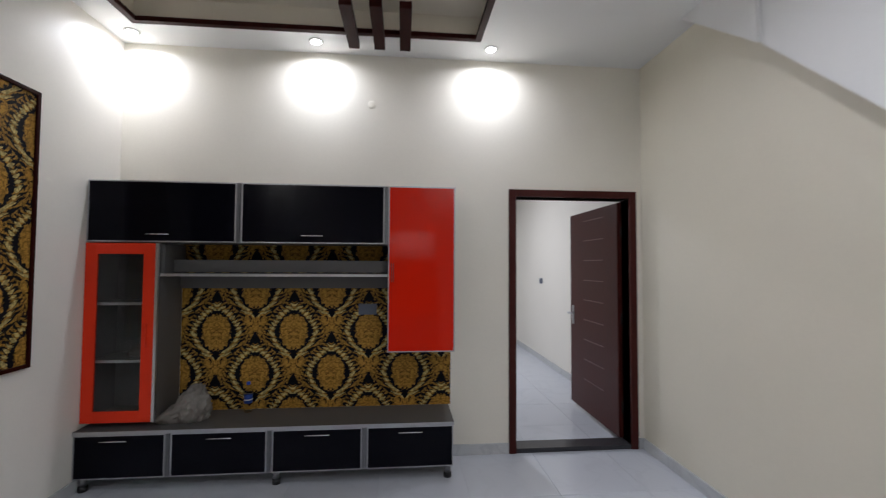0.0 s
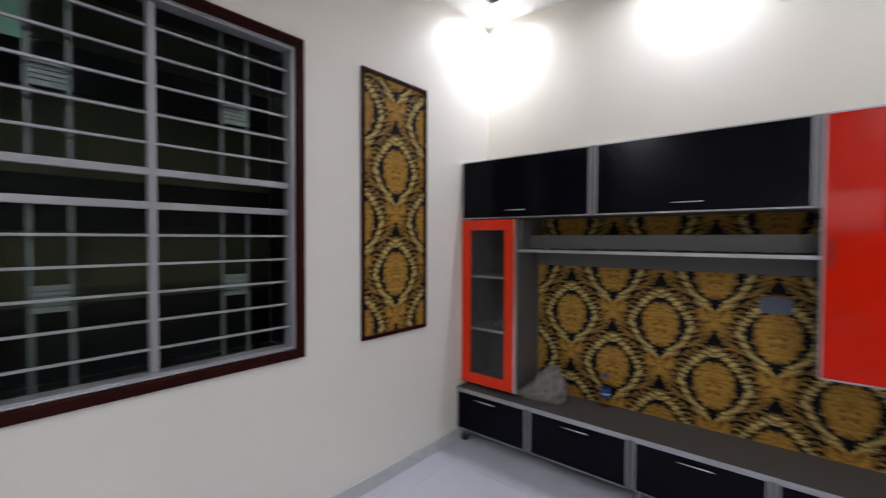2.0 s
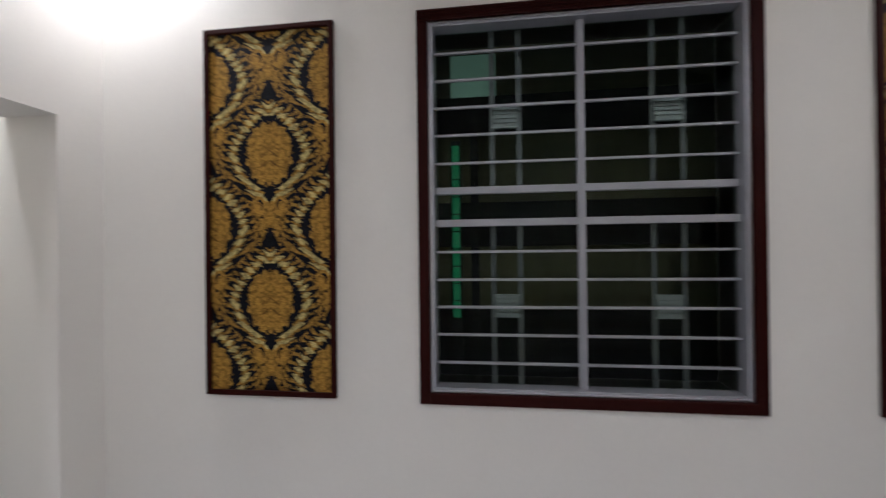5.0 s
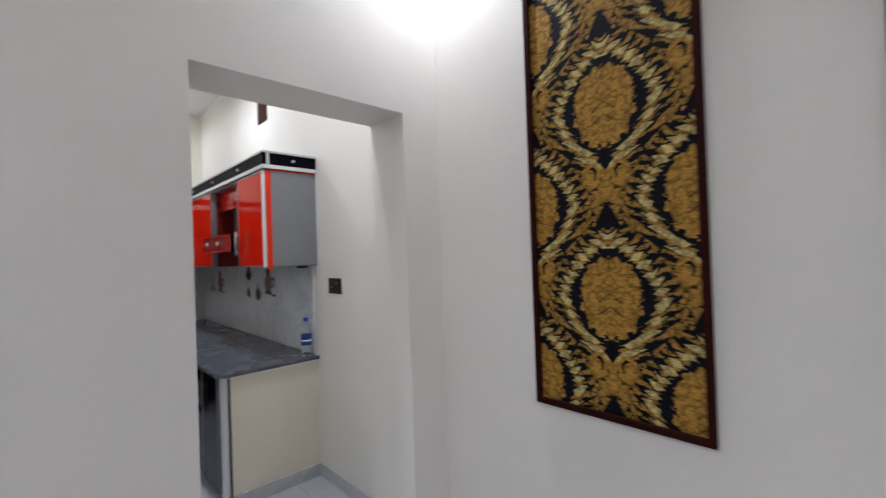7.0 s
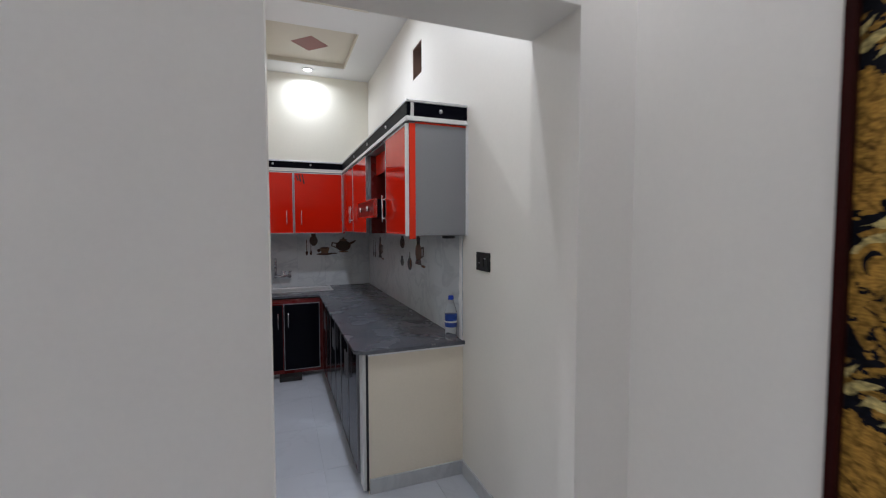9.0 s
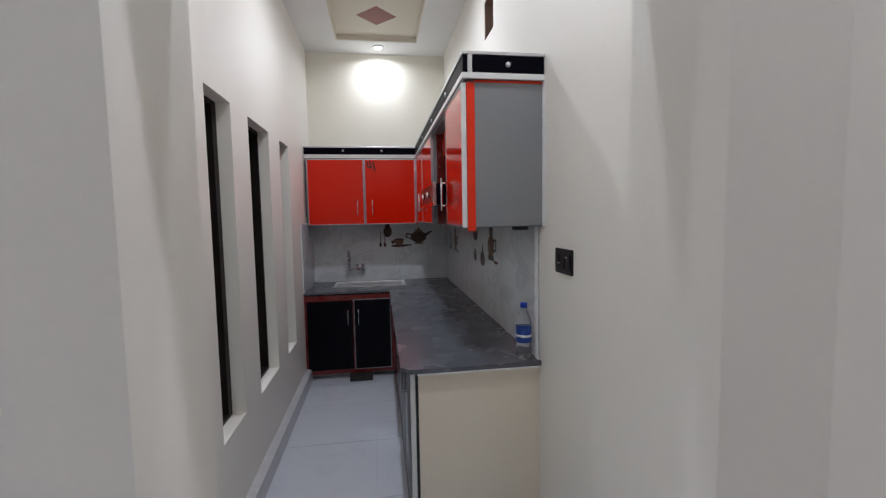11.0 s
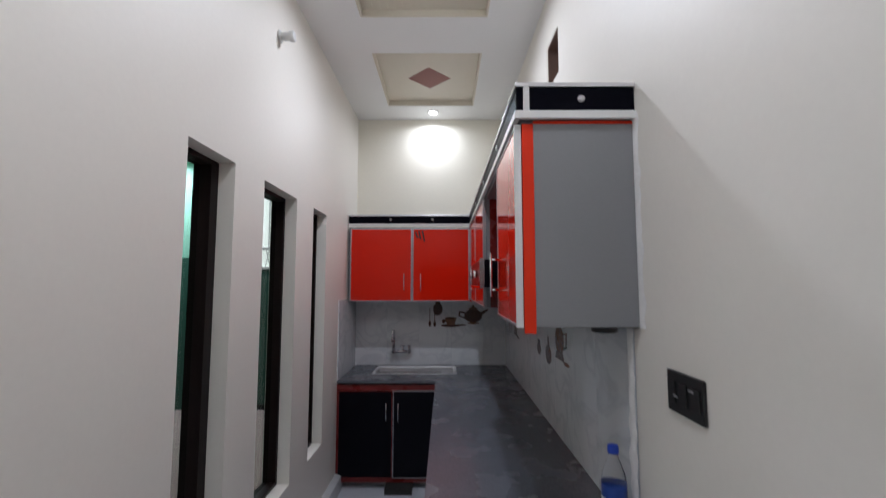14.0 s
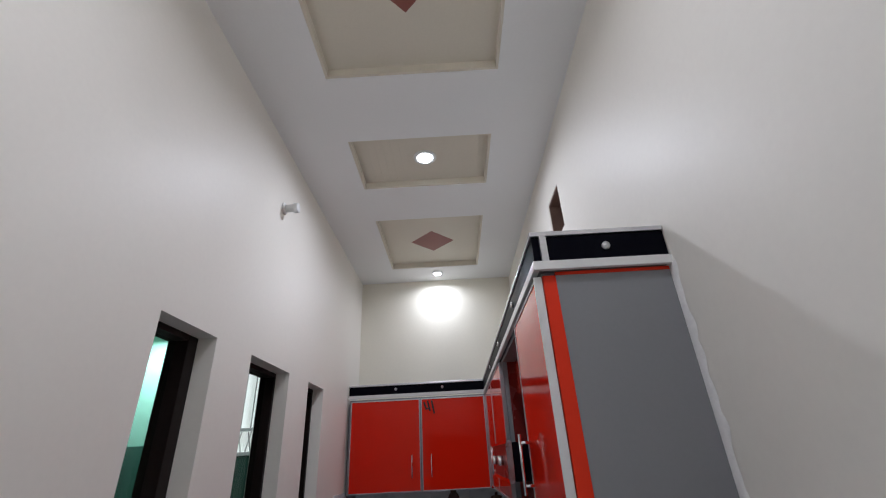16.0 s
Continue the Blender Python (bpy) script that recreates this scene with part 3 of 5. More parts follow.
# ---- windows and doors ----
def living_window():
    w = thing("window_1", "brown wooden window with silver sliding sashes and bar grille", "window", kind="structure")
    y0, y1, z0, z1 = 0.29, 1.60, 0.90, 2.51
    f = 0.044
    for n, b in (("frame_side", (XW - 0.262, XW + 0.016, y0, y0 + f, z0, z1)), ("frame_side", (XW - 0.262, XW + 0.016, y1 - f, y1, z0, z1)),
                 ("frame_head", (XW - 0.262, XW + 0.016, y0 + f, y1 - f, z1 - f, z1)), ("frame_sill", (XW - 0.262, XW + 0.016, y0 + f, y1 - f, z0, z0 + f))):
        # the part in the wall is narrower than the face
        bm = box(*b, bevel=0.004)
        part(n, bm, WOOD if "side" in n else WOODX, w)
    for k in range(4):
        z = z1 - 0.010 - 0.012 * k
        part("moulding", box(XW + 0.0155, XW + 0.0205, y0 + 0.01, y1 - 0.01, z - 0.004, z, bevel=0.001), WOODX, w)
    a0, a1, b0, b1 = y0 + f, y1 - f, z0 + f, z1 - f
    X = XW - 0.05
    fr = 0.020
    ym = 0.948
    back, front = X - 0.034, XW - 0.004
    part("sash_frame", boxes((back, front, a0, a0 + fr, b0, b1), (back, front, a1 - fr, a1, b0, b1),
                             (back, front, a0 + fr, a1 - fr, b0, b0 + fr), (back, front, a0 + fr, a1 - fr, b1 - fr, b1), bevel=0.003), SASH, w,
         "silver aluminium sash frame")
    part("sash_lip", boxes((front - 0.010, front + 0.006, a0 + 0.004, a0 + 0.010, b0 + 0.004, b1 - 0.004), (front - 0.010, front + 0.006, a1 - 0.010, a1 - 0.004, b0 + 0.004, b1 - 0.004),
                           (front - 0.010, front + 0.006, a0 + 0.010, a1 - 0.010, b0 + 0.004, b0 + 0.010), (front - 0.010, front + 0.006, a0 + 0.010, a1 - 0.010, b1 - 0.010, b1 - 0.004), bevel=0.001), ALU, w,
         "bright metal lip round the sashes")
    part("mullion", boxes((X - 0.021, X + 0.014, ym - 0.015, ym + 0.015, b0 + fr, b1 - fr), (X + 0.014, X + 0.019, ym - 0.006, ym + 0.006, b0 + fr, b1 - fr), bevel=0.002), ALUPALE, w)
    for z in (1.773, 1.638):
        part("rail", boxes((X - 0.017, X + 0.013, a0 + fr, ym - 0.015, z - 0.0145, z + 0.0145), (X - 0.017, X + 0.013, ym + 0.015, a1 - fr, z - 0.0145, z + 0.0145), bevel=0.003), ALUPALE, w)
    for z in (2.351, 2.236, 2.121, 2.006, 1.888, 1.518, 1.402, 1.288, 1.173, 1.057):
        part("bar", boxes((X - 0.006, X + 0.006, a0 + fr, ym - 0.015, z - 0.0052, z + 0.0052), (X - 0.006, X + 0.006, ym + 0.015, a1 - fr, z - 0.0052, z + 0.0052), bevel=0.002), ALUPALE, w)
    for y in (0.593, 0.705, 1.236, 1.352):
        bm = bmesh.new()
        for z0, z1 in ((b0, 1.624), (1.788, b1)):
            add_box(bm, X - 0.041, X - 0.039, y - 0.009, y + 0.009, z0, z1)
            for dy in (-0.009, 0.0, 0.009):
                add_rod(bm, (X - 0.0375, y + dy, z0), (X - 0.0375, y + dy, z1), 0.0024, seg=6)
        part("upright", bm, STRIP, w, "ribbed metal upright")
    for y in (0.648, 1.294):
        for z in (2.085, 1.289):
            bm = boxes((X - 0.047, X - 0.031, y - 0.055, y + 0.055, z + 0.042, z + 0.048), (X - 0.047, X - 0.031, y - 0.055, y + 0.055, z - 0.048, z - 0.042),
                       *[(X - 0.043, X - 0.033, y - 0.049, y + 0.049, z - 0.042 + 0.018 * k, z - 0.029 + 0.018 * k) for k in range(5)])
            add_box(bm, X - 0.046, X - 0.0435, y - 0.049, y + 0.049, z - 0.042, z + 0.042)
            part("ornament", bm, ALUPALE, w, "small slatted metal plate between the uprights")
    for y in ((a0 + fr, ym - 0.015), (ym + 0.015, a1 - fr)):
        for z in ((b0 + fr, b1 - fr),):
            part("pane", box(X - 0.024, X - 0.021, y[0] - 0.012, y[1] + 0.012, z[0] - 0.012, z[1] + 0.012), GLASS, w).visible_shadow = False
    return w


living_window()


def slot_window(name, y0, y1, z0, z1, label, far=0.02):
    w = thing(name, label, "window", kind="structure")
    a, b = XK + 0.066, XK + 0.138
    f = 0.02
    part("frame", boxes((a, b, y0, y0 + far, z0, z1), (a, b, y1 - f, y1, z0, z1), (a, b, y0 + far, y1 - f, z0, z0 + f), (a, b, y0 + far, y1 - f, z1 - f, z1), bevel=0.003), SLOTWOOD, w)
    part("pane", box(b - 0.03, b - 0.026, y0 + far - 0.006, y1 - f + 0.006, z0 + f - 0.006, z1 - f + 0.006), GLASS, w).visible_shadow = False
    return w


slot_window("window_2", -2.82, -2.504, 0.504, 2.042, "tall narrow slot window with a dark wooden frame", 0.055)
slot_window("window_3", -3.536, -3.097, 0.484, 2.042, "tall slot window with a dark wooden frame")
slot_window("window_4", -4.14, -3.84, 0.479, 2.047, "tall narrow slot window near the sink")


def door_frame(name, x0, x1, z1, y0, y1, label, foot=0.0, f=0.06):
    d = thing(name, label, "door", kind="structure")
    part("jamb", box(x0, x0 + f, y0, y1, foot, z1, bevel=0.005), DOORWOOD, d)
    part("jamb", box(x1 - f, x1, y0, y1, foot, z1, bevel=0.005), DOORWOOD, d)
    part("head", box(x0 + f, x1 - f, y0, y1, z1 - f, z1, bevel=0.005), DOORWOOD, d)
    return d


d1 = door_frame("door_1", 0.70, 1.79, 2.13, YN - 0.016, YN + 0.165, "dark-stained wooden door standing open into the next room")
part("threshold", box(0.76, 1.73, YN - 0.004, YN + 0.15, -0.002, 0.035, bevel=0.003), surface("threshold_stone", (0.03, 0.03, 0.035), 0.3), d1, "dark stone threshold")
leaf = part("leaf", box(1.688, 1.727, YN + 0.12, YN + 1.15, 0.045, 2.055, bevel=0.004), DOORWOOD, d1, "dark brown veneered leaf with inlaid strips")
for k in range(9):
    z = 0.36 + 0.2 * k
    part("inlay", box(1.686, 1.6885, YN + 0.38, YN + 0.81, z - 0.004, z + 0.004), surface("inlay_strip", (0.14, 0.06, 0.05), 0.3) if k == 0 else bpy.data.materials["inlay_strip"], leaf)
bm = rods(((1.688, YN + 1.08, 1.0), (1.628, YN + 1.08, 1.0), 0.010), ((1.633, YN + 1.09, 1.0), (1.633, YN + 0.96, 1.0), 0.009))
add_box(bm, 1.683, 1.6885, YN + 1.055, YN + 1.105, 0.88, 1.08, 0.002)
part("handle", bm, EDGEALU, leaf, "dull metal lever handle on a long plate", True)
for z in (0.3, 1.05, 1.8):
    part("hinge", rods(((1.7205, YN + 0.113, z - 0.05), (1.7205, YN + 0.113, z + 0.05), 0.0065)), RUBBER, leaf)

d2 = door_frame("door_2", -0.66, 0.42, 2.14, YK - 0.012, YS + 0.016, "dark-stained wooden doorway out to the porch", 0.0, 0.042)


# ---- cabinet parts ----
def bar_handle(parent, x, z, length, upright=False, reach=0.03, r=0.0045, material=None):
    """A bar on two studs before the plane y = 0 of its unit."""
    h = length / 2
    if upright:
        bm = rods(((x, -reach, z - h), (x, -reach, z + h), r), ((x, -0.018, z - h * 0.7), (x, -reach, z - h * 0.7), r * 0.9),
                  ((x, -0.018, z + h * 0.7), (x, -reach, z + h * 0.7), r * 0.9), seg=10)
    else:
        bm = rods(((x - h, -reach, z), (x + h, -reach, z), r), ((x - h * 0.7, -0.018, z), (x - h * 0.7, -reach, z), r * 0.9),
                  ((x + h * 0.7, -0.018, z), (x + h * 0.7, -reach, z), r * 0.9), seg=10)
    return part("handle", bm, material or CHROME, parent, "slim metal bar handle", True)


def carcass(w, d, h, t=0.016, front=0.0):
    return boxes((0, t, front, d, 0, h), (w - t, w, front, d, 0, h), (t, w - t, front, d, 0, t), (t, w - t, front, d, h - t, h), (t, w - t, d - 0.008, d, t, h - t))


def cab_door(unit, x0, x1, z0, z1, material, edge, border=0.010, name="door", label=""):
    """A door panel with a metal edge profile before the plane y = 0."""
    g = 0.0015
    p = part(name, box(x0 + g + border * 0.5, x1 - g - border * 0.5, -0.017, -0.001, z0 + g + border * 0.5, z1 - g - border * 0.5, bevel=0.0012), material, unit, label)
    if border:
        a, b, c, d = x0 + g, x1 - g, z0 + g, z1 - g
        part("edge_profile", boxes((a, a + border, -0.0195, -0.001, c, d), (b - border, b, -0.0195, -0.001, c, d),
                                   (a + border, b - border, -0.0195, -0.001, c, c + border), (a + border, b - border, -0.0195, -0.001, d - border, d), bevel=0.001), edge, p)
    return p


# ---- living room: media unit ----
YF = 2.952
TOPZ0, TOPZ1 = 1.652, 2.075
D = YN - YF - 0.003


def black_flap(x0, x1, hx):
    u = thing("wall_cabinet", "black glossy wall cabinet with silver edges, over the media niche", "cabinet", pose(x0, YF, TOPZ0), "media wall cabinets")
    w, h = x1 - x0, TOPZ1 - TOPZ0
    part("body", carcass(w, D, h), GREYSHELF, u)
    d = cab_door(u, 0.0, w, 0.0, h, BLACK, EDGEALU, 0.008)
    bar_handle(d, hx - x0, 0.055, 0.15)
    return u


black_flap(-2.286, -1.318, -1.83)
black_flap(-1.286, -0.292, -0.80)
for x, y, z, w, hh, dd in ((-0.290, YF, TOPZ0, 0.023, 0.423, D), (-1.317, YF, TOPZ0, 0.030, 0.423, D), (-1.716, 2.90, 0.095, 0.032, 0.285, 0.35),
                           (-1.065, 2.90, 0.095, 0.032, 0.285, 0.35), (-0.429, 2.90, 0.095, 0.032, 0.285, 0.35)):
    u = thing("filler_strip", "grey ribbed aluminium filler strip between cabinets", "trim", pose(x, y, z), "aluminium filler strips")
    part("strip", boxes((0, w * 0.2, -0.014, dd, 0, hh), (w * 0.42, w * 0.58, -0.016, dd, 0, hh), (w * 0.8, w, -0.014, dd, 0, hh), (0.001, w - 0.001, 0.004, dd - 0.001, 0.001, hh - 0.001)), STRIP, u)

u = thing("tall_cabinet", "bright red glossy wall cabinet with silver edges", "cabinet", pose(-0.266, YF, 0.88))
part("body", carcass(0.486, D, 1.195), GREYSHELF, u)
d = cab_door(u, 0, 0.486, 0, 1.195, RED, EDGEALU, 0.008)
part("finger_pull", boxes((0.022, 0.030, -0.0185, -0.0165, 0.50, 0.64), (0.036, 0.044, -0.0185, -0.0165, 0.50, 0.64), bevel=0.0008), MAROON, d)


def glass_cabinet():
    w, h = 0.464, 1.205
    u = thing("display_cabinet", "red framed glass display cabinet with two shelves", "cabinet", pose(-2.286, YF, 0.440))
    for n, b in (("side_panel", (0, 0.016, 0, D, 0, h)), ("side_panel", (w - 0.016, w, 0, D, 0, h)), ("bottom_panel", (0.016, w - 0.016, 0, D, 0, 0.016)),
                 ("top_panel", (0.016, w - 0.016, 0, D, h - 0.016, h)), ("back_panel", (0.016, w - 0.016, D - 0.008, D, 0.016, h - 0.016))):
        part(n, box(*b), GREYSHELF, u)
    for z in (0.40, 0.79):
        s = part("shelf", box(0.016, w - 0.016, 0.02, D - 0.01, z - 0.008, z + 0.008), GREYSHELF, u)
        part("shelf_edge", box(0.017, w - 0.017, 0.014, 0.0195, z - 0.009, z + 0.009), ALU, s)
    b = 0.075
    d = part("door", boxes((0, b, -0.02, -0.001, 0, h), (w - b - 0.02, w - 0.02, -0.02, -0.001, 0, h), (b, w - b - 0.02, -0.02, -0.001, 0, b),
                           (b, w - b - 0.02, -0.02, -0.001, h - b, h), bevel=0.002), REDMATT, u, "red framed glass door")
    part("glass", box(b - 0.006, w - b - 0.014, -0.013, -0.009, b - 0.006, h - b + 0.006), CABGLASS, d).visible_shadow = False
    part("handle", rods(((w - 0.062, -0.028, 0.50), (w - 0.062, -0.028, 0.66), 0.006), ((w - 0.062, -0.018, 0.52), (w - 0.062, -0.03, 0.52), 0.004),
                        ((w - 0.062, -0.018, 0.64), (w - 0.062, -0.03, 0.64), 0.004)), REDMATT, d, "", True)
    part("side_strip", box(w - 0.019, w, -0.018, -0.001, 0, h), ALU, u)


glass_cabinet()

# wallpaper behind the niche, and its shelf
NORTHPAPER = damask("damask_north", 0, -1.565, 0.985)
solid("wallpaper_north", boxes((-1.82, -0.266, YN - 0.003, YN - 0.0004, 0.405, 1.70), (-0.266, 0.226, YN - 0.003, YN - 0.0004, 0.405, 0.90)), NORTHPAPER,
      "gold, cream and black damask wallpaper", "wallpaper")
u = thing("niche_shelf", "grey shelf with a metal edge and backing board in the niche", "shelf", pose(-1.82, YF, 1.30))
part("board", box(0.0, 1.552, 0.14, 0.16, 1.445 - 1.30, 1.535 - 1.30), GREYSHELF, u)
part("shelf", box(0.0, 1.552, 0.012, D - 0.005, 0.119, 0.137), GREYSHELF, u)
part("shelf_edge", box(0.0, 1.552, 0.005, 0.0115, 0.1185, 0.1375), ALU, u)
part("back_board", box(0.0, 1.552, D - 0.03, D - 0.006, 0.022, 0.118), GREYSHELF, u)
part("bracket", box(0.0, 0.02, 0.02, D - 0.005, 0.138, 0.345), GREYSHELF, u)

# base unit
YBF = 2.90
BD = YN - YBF - 0.003
BX = (-2.286, -1.70, -1.049, -0.413, 0.207)
for k in range(4):
    x0, x1 = BX[k] + (0.017 if k else 0), BX[k + 1] - (0.017 if k < 3 else 0.001)
    u = thing("drawer_unit", "black glossy low drawer unit with silver edges on short legs", "drawer unit", pose(x0, YBF, 0.095), "media base drawers")
    w, h = x1 - x0, 0.285
    part("body", carcass(w, BD, h), GREYSHELF, u)
    d = cab_door(u, 0, w, 0.0, h, BLACK, EDGEALU, 0.007, "drawer_front")
    bar_handle(d, (w * 0.44, w * 0.5, w * 0.5, w * 0.5)[k], 0.245, 0.165)
    # legs under the two ends and the middle
    if k != 1:
        for lx in ({0: 0.035, 2: 0.02, 3: w - 0.035}[k],):
            for ly in (0.035, BD - 0.06):
                g = part("leg", rods(((lx, ly, -0.060), (lx, ly, 0.0), 0.022), seg=16), STRIP, u, "short metal leg", True)
                part("foot", rods(((lx, ly, -0.0945), (lx, ly, -0.0605), 0.028), seg=16), RUBBER, g, "black plastic foot", True)
u = thing("media_top", "grey laminate top over the drawer units", "worktop", pose(-2.288, YBF, 0.381))
part("board", box(0, 2.498, -0.022, BD, 0.0, 0.024, bevel=0.002), GREYSHELF, u)
part("edge", box(0, 2.498, -0.026, -0.0225, 0.001, 0.023), EDGEALU, u)


# small things on and over the media top
def bottle(x, y, z, h, r):
    b = thing("water_bottle", "clear plastic water bottle with blue cap and label", "bottle", pose(x, y, z), "water bottles")
    part("body", lathe([(r * 0.75, 0), (r, 0.012 * h / 0.2), (r, h * 0.20), (r * 0.93, h * 0.24), (r, h * 0.28), (r, h * 0.60), (r * 0.93, h * 0.68), (r * 0.62, h * 0.80), (r * 0.40, h * 0.87), (r * 0.38, h * 0.91)]),
         PET, b, "", True)
    part("label", lathe([(r * 1.015, h * 0.30), (r * 1.02, h * 0.31), (r * 1.02, h * 0.57), (r * 1.015, h * 0.58)]), LABEL, b, "blue printed paper label", True)
    part("print", lathe([(r * 1.03, h * 0.40), (r * 1.03, h * 0.44)], 24), WHITEPL, b, "white band on the label", True)
    part("cap", lathe([(r * 0.44, h * 0.91), (r * 0.46, h * 0.92), (r * 0.46, h * 0.985), (r * 0.40, h)]), BLUEPL, b, "blue screw cap", True)
    return b


bottle(-1.30, 3.20, 0.4055, 0.22, 0.030)


def crumpled(x, y, z, sx, sy, sz, tail=None):
    """A slumped film bag: wide sharp folds, a flat foot and a drawn-up top."""
    bm = bmesh.new()
    bmesh.ops.create_icosphere(bm, subdivisions=5, radius=1.0)
    for v in bm.verts:
        p = v.co.copy()
        fold = 1 - abs(noise.noise(p * 1.6 + Vector((3, 1, 2)))) * 1.4
        crease = 1 - abs(noise.noise(p * 4.2 + Vector((7, 4, 1))))
        rib = 1 - abs(noise.noise(p * 9.0 + Vector((2, 8, 5))))
        k = 0.40 + 0.36 * fold + 0.24 * crease ** 2 + 0.12 * rib ** 3
        t = (p.z + 1) / 2
        wide = 1.25 - 0.75 * t
        v.co = Vector((p.x * sx * k * wide + 0.45 * sx * t, p.y * sy * k * wide, max((p.z * k + 0.55) * sz, 0.0)))
        if tail and p.x < 0:
            # the slack end trails off low to one side
            s = p.x * p.x
            v.co += Vector((tail[0] * s, tail[1] * s, 0))
            v.co.z *= 1 - 0.62 * s
    bmesh.ops.remove_doubles(bm, verts=bm.verts, dist=1e-5)
    ob = tagged(new("plastic_bag", mesh_of("plastic_bag", bm, BAG, True)), "crumpled cloudy plastic bag lying on the grey board", "bag")
    ob.location = (x, y, z)
    return ob


crumpled(-1.66, 3.06, 0.4055, 0.14, 0.095, 0.18, (-0.10, -0.09))
crumpled(-2.02, 3.12, 0.8495, 0.11, 0.07, 0.075)


def wall_plate(x, y, z, w, h, m, name, label, mat, n=3):
    p = thing(name, label, "switch", m)
    part("plate", box(-w / 2, w / 2, -0.009, 0, -h / 2, h / 2, bevel=0.003), mat, p)
    for k in range(n):
        cx = -w / 2 + (k + 0.5) * w / n
        part("rocker", box(cx - w / n * 0.32, cx + w / n * 0.32, -0.013, -0.0095, -h * 0.27, h * 0.27, bevel=0.0015), mat, p)
    return p


BLUEGREY = surface("socket_blue_grey", (0.10, 0.12, 0.17), 0.35)
wall_plate(0, 0, 0, 0.14, 0.085, pose(-0.43, YN - 0.0035, 1.157), "wall_socket", "blue-grey wall socket plate on the wallpaper", BLUEGREY)
wall_plate(0, 0, 0, 0.14, 0.085, pose(2.0495, 6.50, 1.263, 0, 0, -90), "wall_switch", "grey switch plate on the next room's wall", BLUEGREY, 2)
kp = wall_plate(0, 0, 0, 0.15, 0.098, pose(XW + 0.0005, -2.175, 1.296, 0, 0, 90), "wall_switch", "black switch plate on the kitchen wall", RUBBER, 3)
for ix, iz in ((0.035, 0.018), (-0.03, -0.008)):
    part("indicator", box(ix - 0.010, ix + 0.010, -0.0138, -0.0131, iz - 0.003, iz + 0.003), ALUPALE, kp, "small pale mark")


def holder(m, label, stub=True):
    h = thing("lamp_holder", label, "lamp holder", m, "bare lamp holders")
    if not stub:
        part("rose", lathe([(0.031, 0), (0.032, 0.002), (0.029, 0.004), (0.012, 0.005)]), NORTHPAINT, h, "", True)
        return h
    part("rose", lathe([(0.030, 0), (0.032, 0.004), (0.026, 0.009), (0.012, 0.016)]), WHITEPL, h, "", True)
    part("socket", lathe([(0.020, 0.009), (0.021, 0.05), (0.026, 0.053), (0.026, 0.075), (0.018, 0.077)]), WHITEPL, h, "", True)
    return h


holder(pose(-0.418, YN, 2.787, 90, 0, 0), "white round plastic wall rose, high on the wall", False)
holder(pose(XK, -3.215, 2.815, 0, -90, 0), "white plastic lamp holder without bulb, on kitchen wall")


# wallpaper panels on the west wall
def wall_panel(y0, y1, z0, z1, paper, label):
    p = thing("wall_panel", label, "wall panel", None, "damask wall panels")
    f = 0.022
    part("paper", box(XW, XW + 0.005, y0 + f - 0.002, y1 - f + 0.002, z0 + f - 0.002, z1 - f + 0.002), paper, p)
    for n, b in (("moulding_side", (y0, y0 + f, z0, z1)), ("moulding_side", (y1 - f, y1, z0, z1)),
                 ("moulding_end", (y0 + f, y1 - f, z0, z0 + f)), ("moulding_end", (y0 + f, y1 - f, z1 - f, z1))):
        part(n, box(XW, XW + 0.018, *b, bevel=0.004), WOOD if n.endswith("side") else WOODX, p)
    return p


wall_panel(1.969, 2.523, 0.91, 2.50, damask("damask_panel_a", 1, 2.246, 1.925), "gold and black damask panel in a dark wooden moulding")
wall_panel(-0.657, -0.066, 0.91, 2.50, damask("damask_panel_b", 1, -0.361, 1.95), "gold and black damask panel in a dark wooden moulding")


# ---- kitchen ----
XF = -1.952          # front plane of the west wall cabinets
CZ0, CZ1 = 1.43, 2.052
CT = 0.812           # counter height


def east(y0, x, z):
    """A unit on the west wall, facing east; its local x runs along +y."""
    return pose(x, y0, z, 0, 0, 90)


def north(x0, y, z):
    """A unit on the back wall, facing north; its local x runs along -x."""
    return pose(x0, y, z, 0, 0, 180)


h = CZ1 - CZ0
WD = XF - XW - 0.003
u = thing("wall_cabinet", "red glossy wall cabinet with a grey laminate end panel", "cabinet", east(-2.88, XF, CZ0), "kitchen wall cabinets")
part("body", carcass(0.468, WD, h), GREY, u)
d = cab_door(u, 0.0, 0.472, 0, h - 0.012, RED, EDGEALU, 0.008)
bar_handle(d, 0.045, 0.165, 0.17, True, 0.05, 0.005)
part("end_panel", box(0.4685, 0.48, 0.034, WD, 0.004, h - 0.012, bevel=0.001), GREY, u, "plain grey laminate end panel")
part("front_stile", box(0.4686, 0.482, -0.0005, 0.0335, -0.016, h - 0.012, bevel=0.002), REDMATT, u, "red edge strip")
part("top_edge", box(0.4686, 0.481, 0.034, WD, h - 0.0115, h - 0.003), REDMATT, u, "red edge strip")
part("profile", box(0.4725, 0.4785, -0.024, -0.003, 0.0, h - 0.014, bevel=0.001), WHITEPL, u, "pale metal door edge")

